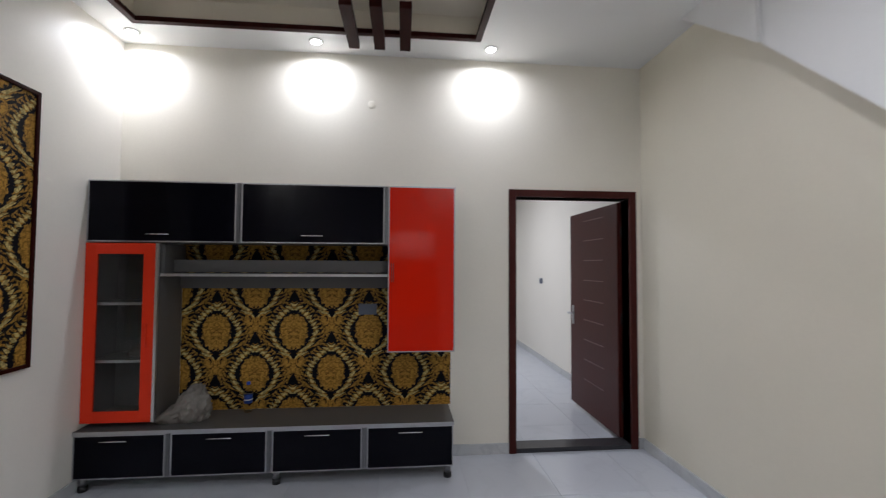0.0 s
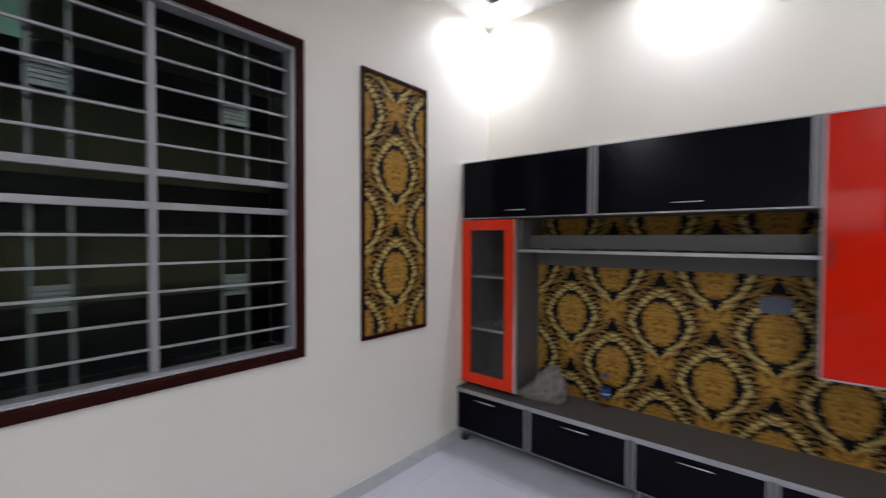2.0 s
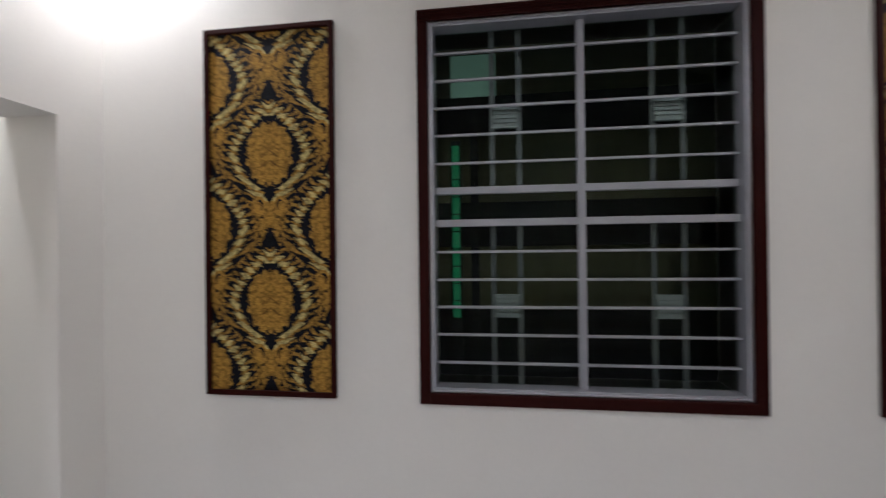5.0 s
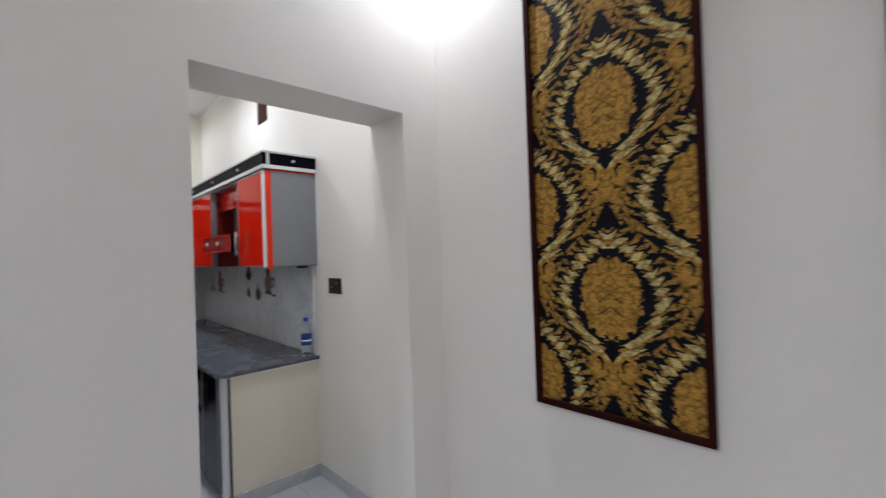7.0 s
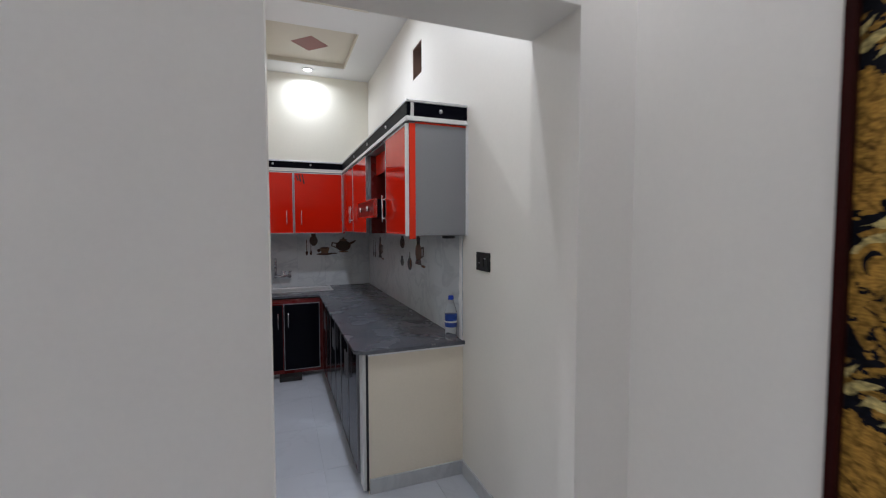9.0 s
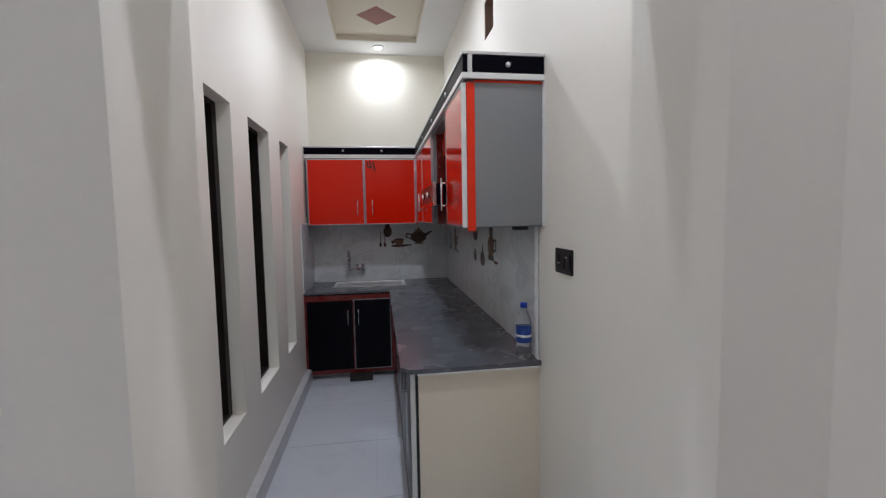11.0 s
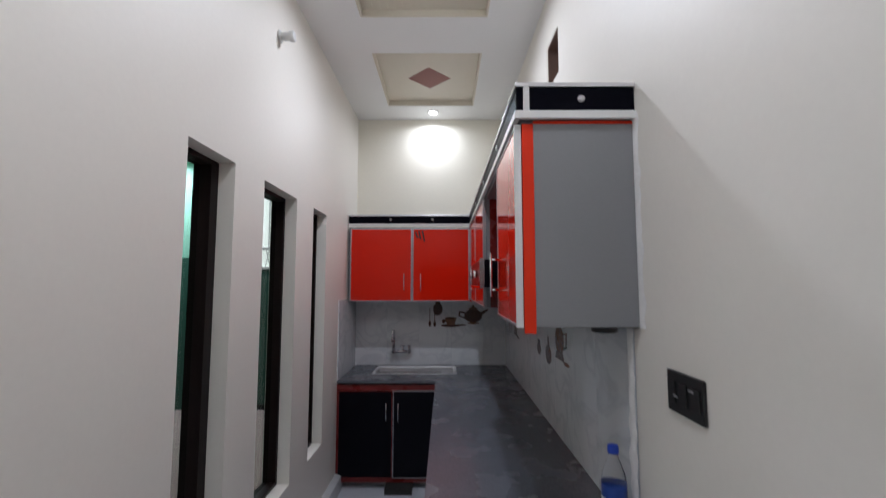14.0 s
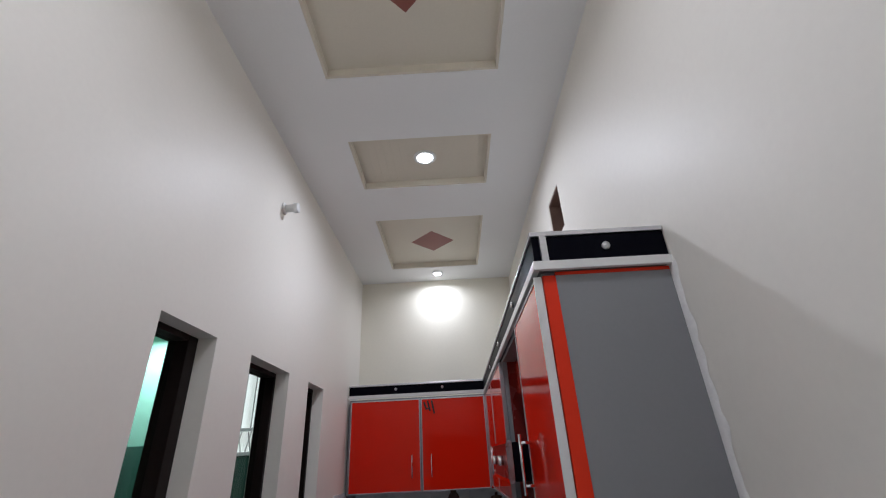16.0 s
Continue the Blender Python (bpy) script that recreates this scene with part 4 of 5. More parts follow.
# hood bay
u = thing("hood_bay", "dark open bay with a red header between wall cabinets", "cabinet", east(-3.52, XF, CZ0))
# near-black back and flue: the bay's shade is put into their colour
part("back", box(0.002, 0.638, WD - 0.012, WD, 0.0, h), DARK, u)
part("top", box(0.002, 0.638, 0.0, WD - 0.013, h - 0.016, h), GREY, u)
part("header", box(0.002, 0.638, 0.06, 0.076, h - 0.17, h - 0.017, bevel=0.001), RED, u, "glossy red header panel")
part("liner", box(0.002, 0.009, 0.02, WD - 0.013, 0.0, h - 0.018), MAROON, u)
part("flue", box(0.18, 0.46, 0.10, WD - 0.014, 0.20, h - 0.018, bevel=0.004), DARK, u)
u = thing("range_hood", "dark red and black slide-out range hood with steel trim", "range hood", east(-3.51, XF + 0.085, CZ0 + 0.115))
part("body", box(0.0, 0.62, 0.015, WD + 0.02, 0.0, 0.115, bevel=0.004), BLACK, u)
part("front", box(0.004, 0.616, 0.0, 0.0145, 0.008, 0.112, bevel=0.002), MAROON, u, "dark red front plate")
part("trim", boxes((0.0, 0.62, -0.004, 0.012, -0.004, 0.008), (0.0, 0.62, -0.004, 0.012, 0.112, 0.12), (0.612, 0.622, -0.006, 0.014, 0.0085, 0.1115)), CHROME, u)
for k in (0.16, 0.42):
    part("knob", rods(((k, -0.018, 0.06), (k, 0.0, 0.06), 0.016), seg=18), CHROME, u, "chrome knob", True)

u = thing("wall_cabinet", "red glossy two-door wall cabinet with silver edges", "cabinet", east(-4.80, XF, CZ0), "kitchen wall cabinets")
w = 1.278
part("body", carcass(w, WD, h), GREY, u)
for i in range(2):
    d = cab_door(u, i * w / 2, (i + 1) * w / 2, 0, h - 0.012, RED, EDGEALU, 0.007)
    bar_handle(d, w / 2 + (0.04 if i else -0.04), 0.165, 0.15, True, 0.045)
YC = -4.825
u = thing("wall_cabinet", "red glossy two-door wall cabinet over the sink", "cabinet", north(-0.892, YC, CZ0 - 0.018), "kitchen wall cabinets")
CD = YC - YB - 0.003
hb = h + 0.018
part("body", carcass(1.05, CD, hb), GREY, u)
for i in range(2):
    a, b = (0.012, 0.545) if i == 0 else (0.548, 1.04)
    d = cab_door(u, a, b, 0, hb - 0.01, RED, EDGEALU, 0.008)
    bar_handle(d, 0.478 if i == 0 else 0.62, 0.165, 0.15, True, 0.03)
    if i:
        bm = bmesh.new()
        for k, (x, z) in enumerate(((0.575, 0.60), (0.602, 0.61), (0.634, 0.61))):
            add_rod(bm, (x, -0.0176, z), (x + 0.018, -0.0176, z - 0.055 - 0.02 * k), 0.0065, seg=6)
        add_rod(bm, (0.585, -0.0176, 0.548), (0.612, -0.0176, 0.556), 0.005, seg=6)
        part("sticker", bm, DARK, d, "dark torn sticker remains")
part("corner_filler", box(1.041, 1.058, -0.012, 0.0, 0, hb - 0.01), RED, u)

# cornice over the wall cabinets
XC = XF + 0.02
u = thing("cornice", "black glossy cornice with silver rails and round studs", "cornice")
part("band_end", box(XW + 0.002, XC - 0.002, -2.402, -2.388, 2.075, 2.148, bevel=0.001), CORNICE, u)
part("band_side", box(XC - 0.016, XC - 0.002, YC + 0.004, -2.4025, 2.075, 2.148, bevel=0.001), CORNICE, u)
part("band_back", box(XC - 0.016, XK - 0.004, YC - 0.012, YC + 0.002, 2.085, 2.148, bevel=0.001), CORNICE, u)
part("lower_rail", boxes((XW + 0.002, XC + 0.004, -2.392, -2.378, 2.050, 2.074), (XC - 0.012, XC + 0.004, YC + 0.018, -2.3925, 2.050, 2.074), (XC - 0.012, XK - 0.003, YC, YC + 0.0175, 2.060, 2.084), bevel=0.002), WHITEPL, u, "white metal rail")
part("upper_rail", boxes((XW + 0.002, XC + 0.002, -2.402, -2.382, 2.1485, 2.162), (XC - 0.016, XC + 0.002, YC + 0.018, -2.4025, 2.1485, 2.162), (XC - 0.016, XK - 0.003, YC - 0.012, YC + 0.0175, 2.1485, 2.162), bevel=0.002), ALU, u)
part("corner_post", box(XC - 0.040, XC - 0.022, -2.392, -2.380, 2.0745, 2.148), ALU, u)
part("deck", box(XW + 0.004, XC - 0.017, YB + 0.01, -2.403, 2.056, 2.068), GREY, u)
for a, b in (((-2.129, -2.388, 2.112), (0, 1, 0)), ((-1.248, YC + 0.002, 2.122), (0, 1, 0)), ((-1.612, YC + 0.002, 2.122), (0, 1, 0)),
             ((XC - 0.002, -2.85, 2.112), (1, 0, 0)), ((XC - 0.002, -3.45, 2.112), (1, 0, 0)), ((XC - 0.002, -4.05, 2.112), (1, 0, 0))):
    part("stud", rods((a, tuple(Vector(a) + Vector(b) * 0.005), 0.011), seg=16), ALU, u, "small round silver stud", True)

# counter: granite L on cabinets
u = thing("worktop", "grey speckled granite worktop in an L, with rounded edge", "worktop")
YFC = -4.525
bm = bmesh.new()
sx0, sx1, sy0, sy1 = -1.80, -1.13, -5.03, -4.79
for pts in ([(XW, -2.418), (-1.696, -2.418), (-1.648, -2.462), (-1.646, YFC), (XW, YFC)],
            [(XW, YFC), (sx0, YFC), (sx0, YB), (XW, YB)], [(sx0, YFC), (sx1, YFC), (sx1, sy1), (sx0, sy1)],
            [(sx0, sy0), (sx1, sy0), (sx1, YB), (sx0, YB)], [(sx1, YFC), (XK, YFC), (XK, YB), (sx1, YB)]):
    top = [bm.verts.new((x, y, CT)) for x, y in pts]
    low = [bm.verts.new((x, y, CT - 0.02)) for x, y in pts]
    bm.faces.new(top), bm.faces.new(list(reversed(low)))
    for i in range(len(pts)):
        j = (i + 1) % len(pts)
        bm.faces.new((top[i], low[i], low[j], top[j]))
bmesh.ops.remove_doubles(bm, verts=bm.verts, dist=1e-5)
part("slab", bm, GRANITE, u)
part("edge_mortar", box(XW + 0.002, -1.72, -2.448, -2.4185, CT - 0.030, CT - 0.0205, bevel=0.003), PLASTER, u, "rough mortar line under the slab")

u = thing("counter_end_wall", "cream plastered half wall at the counter's end", "half wall", kind="structure")
part("panel", box(XW, -1.725, -2.56, -2.448, 0, CT - 0.0305), CREAM, u)
part("side_profile", boxes((-1.7245, -1.712, -2.552, -2.446, 0.02, CT - 0.021)), RUBBER, u)
part("white_profile", boxes((-1.7115, -1.694, -2.548, -2.452, 0.02, CT - 0.021)), WHITEPL, u)

for k in range(3):
    a, b = -3.22 - 0.66 * k, -2.562 - 0.66 * k
    w = b - a - 0.002
    u = thing("base_cabinet", "black glossy base cabinet with silver edges", "cabinet", east(a, -1.70, 0.06), "kitchen base cabinets")
    part("body", carcass(w, 0.58, CT - 0.092), GREY, u)
    for i in range(2):
        d = cab_door(u, i * w / 2, (i + 1) * w / 2, 0.0, CT - 0.095, BLACK, MAROON if k == 2 else STRIP, 0.006)
        bar_handle(d, w / 2 + (0.04 if i else -0.04), 0.55, 0.16, True, material=STRIP)
    part("plinth", box(0.0, w, 0.05, 0.066, -0.06, -0.001), BLACK, u)
u = thing("sink_cabinet", "black two-door sink cabinet with a maroon frame", "cabinet", north(-0.874, -4.55, 0.05))
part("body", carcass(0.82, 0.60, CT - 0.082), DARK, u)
part("face_frame", boxes((0, 0.018, -0.012, -0.0005, 0, CT - 0.082), (0.78, 0.82, -0.012, -0.0005, 0, CT - 0.082), (0.018, 0.78, -0.012, -0.0005, 0, 0.03),
                         (0.018, 0.78, -0.012, -0.0005, CT - 0.125, CT - 0.082), bevel=0.001), MAROON, u)
for i in range(2):
    d = cab_door(u, 0.442 if i else 0.018, 0.78 if i else 0.440, 0.03, CT - 0.127, BLACK, EDGEALU if i else MAROON, 0.006)
    bar_handle(d, 0.485 if i else 0.392, 0.52, 0.15, True)
part("drain_box", box(0.395, 0.60, -0.112, 0.10, -0.0485, -0.004, bevel=0.003), DARK, u, "dark block under the cabinet")
part("plinth", box(0.0, 0.82, 0.06, 0.075, -0.0495, -0.001), SKIRT, u)

# sink and tap
u = thing("kitchen_sink", "stainless steel inset sink with a drainer", "sink", pose(0, 0, CT))
r = 0.02
part("rim", boxes((sx0 - r, sx1 + r, sy0 - r, sy0 + 0.006, 0.0, 0.006), (sx0 - r, sx1 + r, sy1 - 0.006, sy1 + r, 0.0, 0.006),
                  (sx0 - r, sx0 + 0.006, sy0 + 0.006, sy1 - 0.006, 0.0, 0.006), (sx1 - 0.006, sx1 + r, sy0 + 0.006, sy1 - 0.006, 0.0, 0.006), bevel=0.002), STEEL, u)
part("bowl", boxes((sx0 + 0.001, sx0 + 0.006, sy0 + 0.001, sy1 - 0.001, -0.15, 0.0), (sx1 - 0.006, sx1 - 0.001, sy0 + 0.001, sy1 - 0.001, -0.15, 0.0),
                   (sx0 + 0.006, sx1 - 0.006, sy0 + 0.001, sy0 + 0.006, -0.15, 0.0), (sx0 + 0.006, sx1 - 0.006, sy1 - 0.006, sy1 - 0.001, -0.15, 0.0),
                   (sx0 + 0.006, sx1 - 0.006, sy0 + 0.006, sy1 - 0.006, -0.15, -0.145)), STEEL, u)
part("back_ledge", box(sx0 - 0.015, sx1 + 0.015, sy0 - 0.034, sy0 - 0.0205, 0.0, 0.014, bevel=0.003), STEEL, u)
part("waste", lathe([(0.035, 0), (0.035, 0.004), (0.02, 0.002)], 20, (-1.47, -4.9, -0.1448)), CHROME, u, "", True)
u = thing("kitchen_tap", "chrome wall-mounted tap with a swan-neck spout", "tap")
ty = YB + 0.008
bm = rods(((-1.25, ty, 0.945), (-1.25, ty + 0.05, 0.945), 0.02), ((-1.39, ty, 0.945), (-1.39, ty + 0.05, 0.945), 0.02), ((-1.40, ty + 0.05, 0.945), (-1.24, ty + 0.05, 0.945), 0.014), seg=14)
part("body", bm, CHROME, u, "", True)
pts = [Vector((-1.25, ty + 0.05 + 0.05 * (1 - math.cos(a)), 1.085 + 0.05 * math.sin(a))) for a in [math.pi * k / 8 for k in range(9)]]
pts = [Vector((-1.25, ty + 0.05, 0.95))] + pts + [pts[-1] + Vector((0, 0, -0.04))]
bm = bmesh.new()
for a, b in zip(pts, pts[1:]):
    add_rod(bm, a, b, 0.0135)
part("spout", bm, CHROME, u, "swan-neck spout", True)
for x in (-1.33, -1.39):
    part("knob", rods(((x, ty + 0.05, 0.955), (x, ty + 0.05, 0.99), 0.012), ((x - 0.022, ty + 0.05, 0.995), (x + 0.022, ty + 0.05, 0.995), 0.006)), CHROME, u, "", True)

bottle(-2.226, -2.48, CT + 0.001, 0.262, 0.036)

# rough white filler along the ends of cabinet and tiles
def filler(name, z0, z1, wide, place, label, seed):
    """A hand-smeared upright strip: its edges wander."""
    bm = bmesh.new()
    rows = []
    for k in range(41):
        z = z0 + (z1 - z0) * k / 40
        a = wide * (0.55 + 0.9 * abs(noise.noise(Vector((seed, 0, z * 11)))))
        b = wide * (0.45 + 0.9 * abs(noise.noise(Vector((seed + 5, 0, z * 13)))))
        rows.append([bm.verts.new(place(s, d, z)) for s, d in ((-a, 0.0), (-a * 0.6, 0.004), (b * 0.6, 0.004), (b, 0.0))])
    for p, q in zip(rows, rows[1:]):
        for i in range(3):
            bm.faces.new((p[i], p[i + 1], q[i + 1], q[i]))
    return tagged(new(name, mesh_of(name, bm, PLASTER, True)), label, "filler", "white filler strips", "structure")


filler("trim_cabinet", CZ0 + 0.0, CZ1 + 0.02, 0.030, lambda s, d, z: (XW + 0.001 + d, -2.392 + s, z), "uneven white filler beside the cabinet end", 3)
filler("trim_splashback", CT + 0.002, CZ0, 0.034, lambda s, d, z: (XW + 0.0085 + d, -2.462 + s, z), "uneven white filler at the tile edge", 9)
u = thing("puck_lamp", "small dark round fitting under the wall cabinet", "fitting", pose(-2.20, -2.45, CZ0 - 0.0165))
part("body", lathe([(0.034, 0), (0.038, 0.004), (0.038, 0.016)]), RUBBER, u, "", True)

# vent hole high on the kitchen wall
solid("vent_lining", boxes((XW - 0.13, XW - 0.12, -3.42, -3.20, 2.62, 2.86), (XW - 0.1195, XW - 0.004, -3.42, -3.412, 2.62, 2.86), (XW - 0.1195, XW - 0.004, -3.208, -3.20, 2.62, 2.86),
                           (XW - 0.1195, XW - 0.004, -3.412, -3.208, 2.62, 2.628), (XW - 0.1195, XW - 0.004, -3.412, -3.208, 2.852, 2.86)),
      VENTCLAY, "square red-brown vent hole in the wall", "vent")

# tiled splashback with printed motifs
sp_w = solid("splashback_west", box(XW + 0.0002, XW + 0.003, YB + 0.008, -2.45, CT, CZ0 + 0.0), GROUT, "glossy pale marble tile splashback with kitchenware prints", "splashback")
sp_b = solid("splashback_back", box(XW + 0.0085, XK - 0.0002, YB + 0.0002, YB + 0.003, CT, CZ0 + 0.0), GROUT, "glossy pale marble tile splashback behind the sink", "splashback")
SPLASH = mesh_of("tile", box(0.0008, 0.2992, -0.008, -0.003, 0.0008, 0.6252, bevel=0.0012), MARBLE)
y = YB + 0.008
while y < -2.46:
    w = min(0.30, -2.45 - y)
    ob = new("tile", SPLASH)
    ob.matrix_world = pose(XW, y, CT + 0.001, 0, 0, 90) @ Matrix.Diagonal((w / 0.3, 1, 1, 1))
    ob.parent = sp_w
    y += w
x = XK - 0.0002
while x > XW + 0.02:
    w = min(0.30, x - XW - 0.0085)
    ob = new("tile", SPLASH)
    ob.matrix_world = pose(x, YB, CT + 0.001, 0, 0, 180) @ Matrix.Diagonal((w / 0.3, 1, 1, 1))
    ob.parent = sp_b
    x -= w
# splash return on the window wall
solid("splashback_side", box(XK - 0.008, XK, YB + 0.0085, YFC, CT, CZ0), MARBLE, "pale marble tile beside the sink", "splashback")


def oval(cx, cz, rx, rz, n=18):
    return [(cx + rx * math.cos(2 * math.pi * k / n), cz + rz * math.sin(2 * math.pi * k / n)) for k in range(n)]


def motif(parent, m, kind):
    t = 0.0012
    rows = {"teapot": [(oval(0, 0, 0.085, 0.062), BROWNPRINT), ([(0.07, 0.0), (0.14, 0.05), (0.15, 0.06), (0.13, 0.062), (0.07, 0.035)], BROWNPRINT),
                       (oval(0, 0.066, 0.045, 0.014), BRONZE), (oval(0, 0.088, 0.012, 0.012), BROWNPRINT), ([(-0.075, 0.035), (-0.13, 0.045), (-0.14, 0.0), (-0.075, -0.03), (-0.08, -0.015), (-0.125, 0.005), (-0.118, 0.03), (-0.075, 0.02)], BROWNPRINT),
                       (oval(0, -0.068, 0.055, 0.010), BRONZE), (oval(-0.12, -0.085, 0.055, 0.008), BROWNPRINT)],
            "cup": [(oval(0, -0.03, 0.09, 0.014), BROWNPRINT), ([(-0.055, 0.04), (0.055, 0.04), (0.035, -0.025), (-0.035, -0.025)], BRONZE), (oval(0, 0.04, 0.055, 0.009), BROWNPRINT),
                    (oval(-0.065, 0.01, 0.018, 0.02), BROWNPRINT)],
            "spoons": [(oval(-0.02, -0.06, 0.013, 0.028), BROWNPRINT), ([(-0.024, -0.04), (-0.016, -0.04), (-0.017, 0.09), (-0.023, 0.09)], BROWNPRINT),
                       (oval(0.025, -0.06, 0.012, 0.028), BROWNPRINT), ([(0.021, -0.04), (0.029, -0.04), (0.028, 0.08), (0.022, 0.08)], BROWNPRINT)],
            "jug": [(oval(0, 0.0, 0.05, 0.085), BRONZE), ([(-0.022, 0.07), (0.022, 0.07), (0.03, 0.14), (-0.03, 0.14)], BROWNPRINT), (oval(0, 0.145, 0.018, 0.02), BROWNPRINT),
                    ([(0.045, 0.05), (0.085, 0.06), (0.08, -0.03), (0.045, -0.05), (0.045, -0.035), (0.068, -0.02), (0.07, 0.04), (0.045, 0.035)], BROWNPRINT),
                    ([(-0.035, -0.07), (0.035, -0.07), (0.05, -0.115), (-0.05, -0.115)], BROWNPRINT), (oval(0.075, -0.12, 0.03, 0.012), BRONZE)],
            "ladle": [(oval(0, -0.02, 0.034, 0.052), BROWNPRINT), ([(-0.007, 0.03), (0.007, 0.03), (0.005, 0.075), (-0.005, 0.075)], BROWNPRINT), (oval(0.012, -0.02, 0.012, 0.034), BRONZE)],
            "pitcher": [(oval(0, -0.02, 0.05, 0.065), BROWNPRINT), ([(-0.025, 0.035), (0.025, 0.035), (0.03, 0.075), (-0.03, 0.075)], BROWNPRINT)]}[kind]
    for k, (o, mat) in enumerate(rows):
        part("motif", slab(o, t + 0.0002 * k, m), mat, parent)


for x, z, kind in ((-1.985, 1.265, "teapot"), (-1.775, 1.205, "cup"), (-1.60, 1.25, "spoons")):
    motif(sp_b, pose(x, YB + 0.0083, z, 0, 0, 180), kind)
motif(sp_b, pose(-1.655, YB + 0.0083, 1.345, 0, 0, 180) @ Matrix.Scale(0.9, 4), "pitcher")
for y, z, kind, s in ((-3.27, 1.285, "jug", 0.82), (-3.50, 1.20, "ladle", 1.0), (-3.73, 1.19, "pitcher", 0.55), (-3.72, 1.36, "pitcher", 0.75), (-4.86, 1.24, "spoons", 1.05), (-4.57, 1.25, "jug", 0.8)):
    motif(sp_w, pose(XW + 0.0083, y, z, 0, 0, 90) @ Matrix.Diagonal((s * 1.9, s, s, 1)), kind)


# ---- lamps ----
def downlight(x, y, z, watts, label="round white recessed ceiling downlight, lit", r=0.045, colour=COOL):
    d = thing("downlight", label, "ceiling light", pose(x, y, z), "recessed downlights")
    part("ring", lathe([(r * 0.80, -0.001), (r * 1.2, -0.001), (r * 1.22, -0.004), (r * 1.1, -0.009), (r * 0.85, -0.009), (r * 0.8, -0.003)]), WHITEPL, d, "", True)
    part("lens", lathe([(r * 0.79, -0.004), (r * 0.76, -0.012), (r * 0.5, -0.017), (0.001, -0.019)]), LED, d, "glowing lens", True)
    lamp("downlight_glow", (x, y, z - 0.022), watts, r * 1.5, colour=colour)


SPOTW = 9.0
# the one at (0.61, -1.0) is unseen, added to brighten the south half
for x, y, k in ((-2.13, 3.08, 0.66), (-0.825, 3.08, 0.70), (0.51, 3.06, 0.70), (0.61, 0.95, 1.25), (-2.13, -1.0, 1.1), (0.61, -1.0, 1.05)):
    downlight(x, y, ZL, SPOTW * k)
downlight(-1.61, -4.99, ZK, 4.7, colour=COOLER)
downlight(-1.61, -1.64, ZK, 7.2, colour=COOLER)
downlight(-1.61, -3.35, ZK + 0.045, 11, "round white LED ceiling lamp in the oblong tray, lit", 0.055, COOLER)
# unseen lamp, added to light the next room
downlight(0.3, 6.0, 3.19, 42)

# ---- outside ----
solid("ground", box(-40, 40, -40, 40, -0.35, -0.16), DUSK, "ground around the house, near-black for night", "ground")
solid("yard_floor", box(-4.9, XW - 0.26, -6.0, 4.5, -0.16, -0.05), DUSK, "concrete floor of the side yard, near-black for night", "pavement")
wall_x("wall_yard", -5.1, -4.9, -6.0, 4.5, -0.16, 4.5, "boundary wall, near-black for night", material=DUSK)
# added bands that stand in for the dark zones behind the panes
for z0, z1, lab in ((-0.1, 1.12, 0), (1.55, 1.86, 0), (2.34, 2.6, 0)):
    solid("yard_band", box(-3.62, -3.545, -1.5, 4.0, z0, z1, bevel=0.01), DUSK, "near-black band added across the yard wall", "wall")
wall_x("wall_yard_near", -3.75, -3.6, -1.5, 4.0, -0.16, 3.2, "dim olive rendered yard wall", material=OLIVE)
# added glow in place of a green streak in the window glass
u = thing("green_streak", "green glowing segments standing in for a streak in the glass", "light strip", pose(-2.60, 0.414, 1.20))
for k in range(10):
    part("segment", box(-0.004, 0.004, -0.017, 0.017, 0.083 * k + 0.003, 0.083 * k + 0.080, bevel=0.001), GREENGLOW, u)
part("back", box(-0.012, -0.005, -0.025, 0.025, -1.25, 0.85), DUSK, u)
# emission stands in for the light that falls on this panel
u = thing("lit_panel", "pale mint panel outside the window, its light given as faint glow", "panel", pose(-2.66, 0.50, 2.37))
part("pane", box(-0.006, 0.0, -0.112, 0.108, -0.09, 0.115), glowing("mint_lit_panel", (0.26, 0.44, 0.37), 0.12), u)
part("post", box(-0.02, -0.0065, -0.02, 0.02, -2.42, 0.12), DUSK, u)

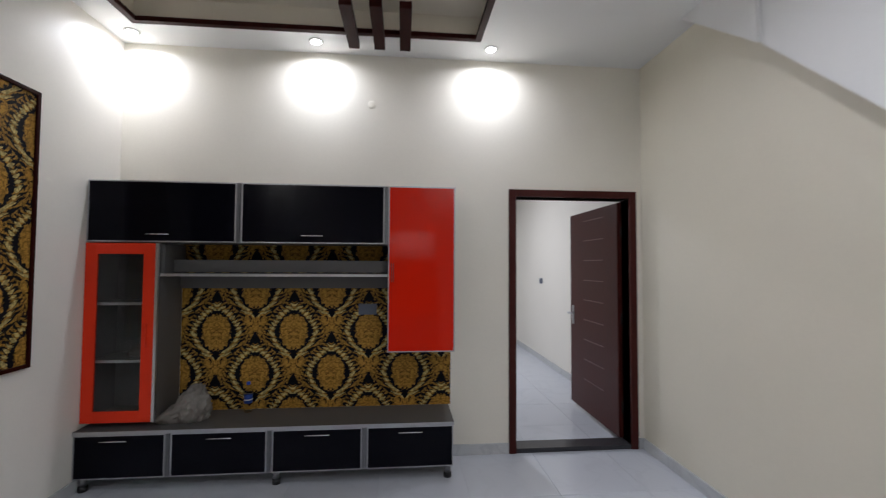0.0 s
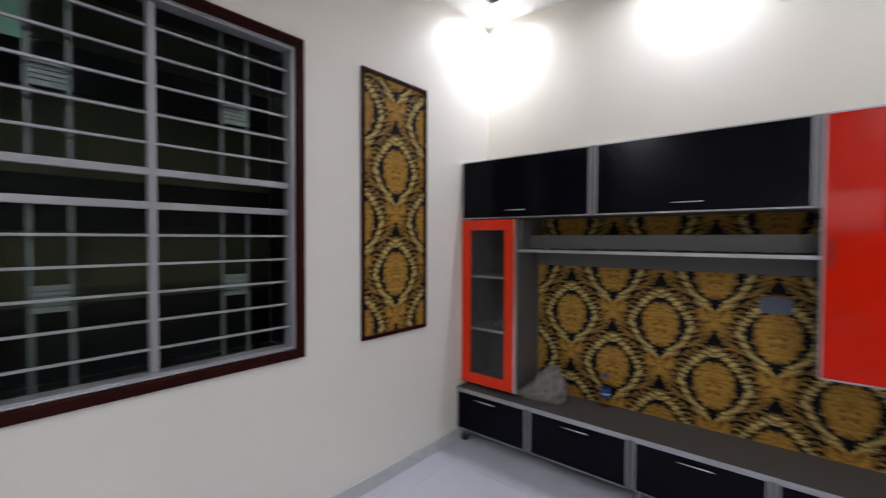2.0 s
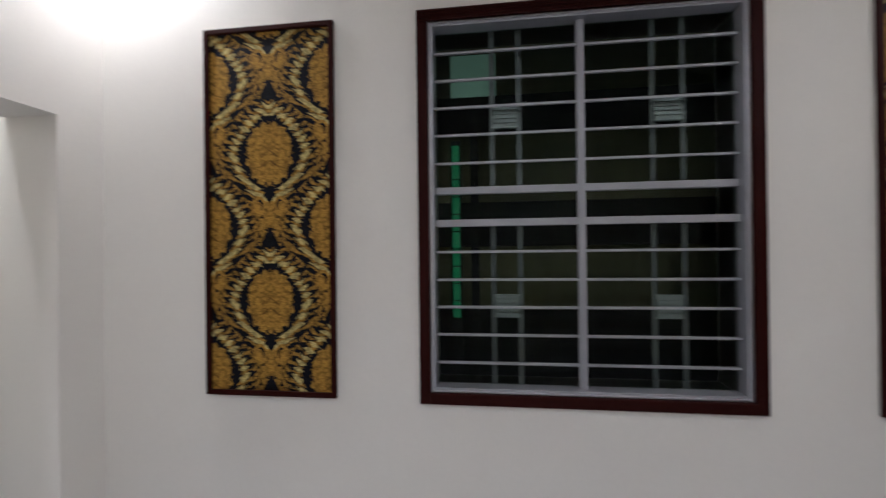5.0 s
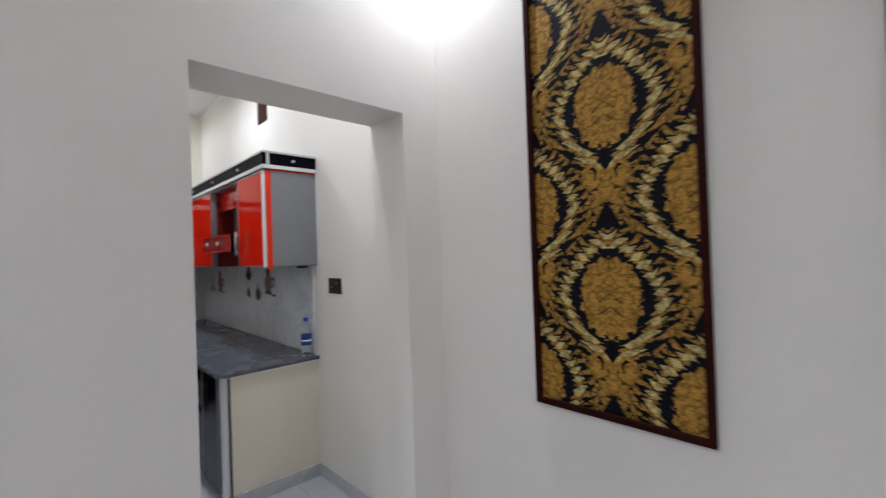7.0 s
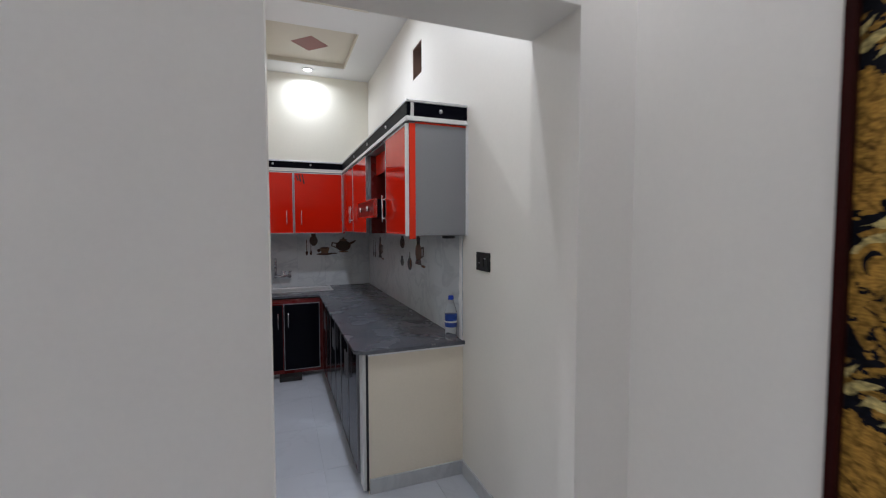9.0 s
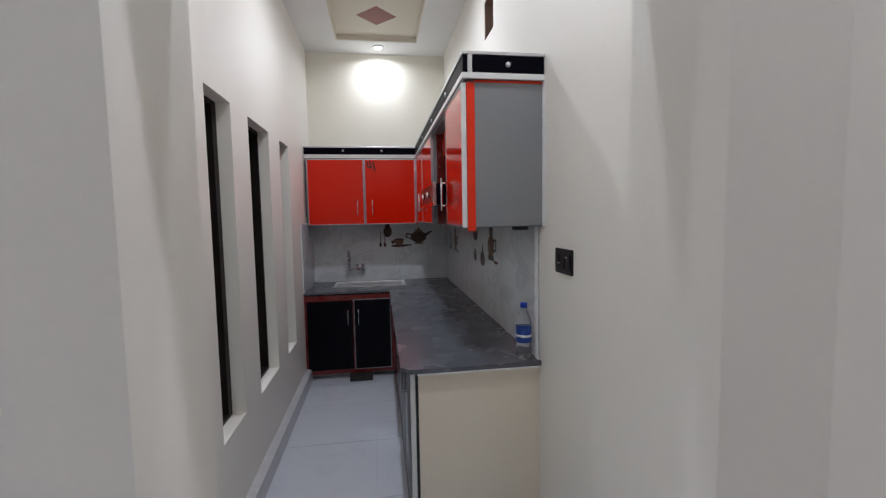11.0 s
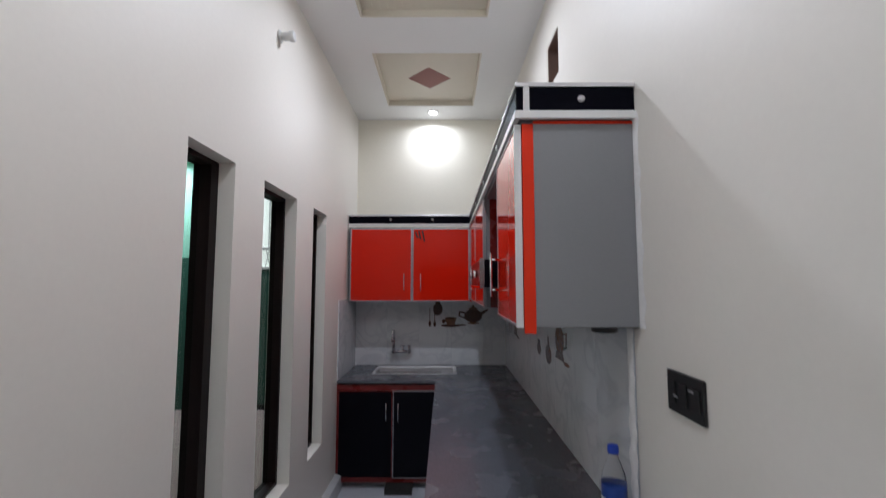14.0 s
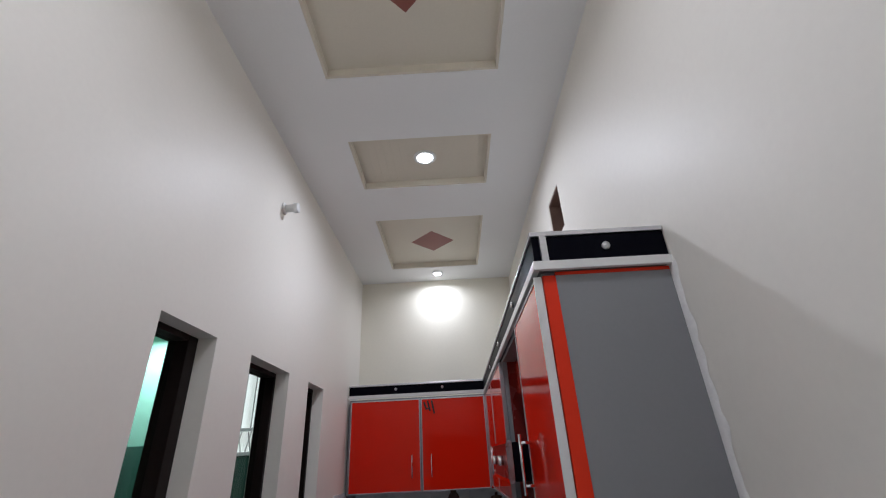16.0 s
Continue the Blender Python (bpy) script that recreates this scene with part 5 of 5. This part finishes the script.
# porch
solid("porch_floor", box(-0.729, 3.0, -6.6, YK, -0.16, -0.002), PINK, "pink marbled tile floor of the porch", "pavement")
wall_x("wall_porch_east", 2.4, 2.6, -6.6, YK, 0, 3.4, "pale mint painted porch wall", material=MINT)
wall_y("wall_porch_south", -6.8, -6.6, -0.86, 2.6, 0, 3.4, "pale mint painted porch wall", [(-0.5, 1.15, 0, 3.0)], material=MINT)
wall_x("wall_porch_west", -0.86, -0.66, -6.6, YB - 0.2, 0, 3.4, "pinkish painted porch wall", material=PORCHPAINT)
solid("ceiling_porch", box(-0.729, 2.4, -6.6, YK, 3.19, 3.4), CEIL, "white porch ceiling", "ceiling")
solid("porch_dado", box(1.152, 2.398, -6.599, -6.588, 0.0, 1.9), GATEGREEN, "dark green painted lower part of the porch wall", "wall")
g = thing("gate", "dark green metal gate with a white barred upper light", "gate", pose(-0.5, -6.70, 0))
part("panel", box(0.03, 1.62, -0.02, 0.02, 0.04, 1.745, bevel=0.004), GATEGREEN, g)
part("frame", boxes((0, 0.03, -0.03, 0.03, 0, 3.0), (1.62, 1.65, -0.03, 0.03, 0, 3.0), (0.03, 1.62, -0.03, 0.03, 2.95, 3.0), (0.03, 1.62, -0.03, 0.03, 1.75, 1.785), (0.03, 1.62, -0.03, 0.03, 2.005, 2.04)), WHITEPL, g)
for k in range(12):
    part("bar", rods(((0.13 + 0.12 * k, 0, 2.04), (0.13 + 0.12 * k, 0, 2.95), 0.008)), WHITEPL, g)
for k in range(14):
    x = 0.06 + 0.112 * k
    part("scroll", rods(((x, 0, 1.79), (x + 0.05, 0, 2.0), 0.007), ((x + 0.06, 0, 1.79), (x + 0.012, 0, 2.0), 0.007), seg=8), WHITEPL, g)
part("light_pane", box(0.03, 1.62, -0.045, -0.035, 1.785, 2.95), glowing("street_glow", (0.95, 0.90, 0.90), 1.0), g, "bright frosted pane behind bars")
# unseen lamp, added to brighten the porch walls
downlight(1.9, -6.2, 3.19, 42)

# ---- floor pieces ----
floor_of("floor_living", XW, XE, YS, YN, "pale blue-grey polished porcelain tile floor", -2.112, 0.22)
floor_of("floor_kitchen", XW, XK, YB, YK, "pale blue-grey polished porcelain tile floor of the kitchen", -2.112, -0.38)
floor_of("floor_porch_sill", -0.66, 0.42, YK, YS, "tile sill of the porch doorway", -2.112, 0.22)
floor_of("floor_bedroom", -1.4, 2.05, YN, 8.6, "pale polished porcelain tile floor of the next room", -2.112, 0.22)
floor_of("floor_passage", XW, XK, YK, YS, "pale porcelain tiles in the kitchen opening", -2.112, -0.38)
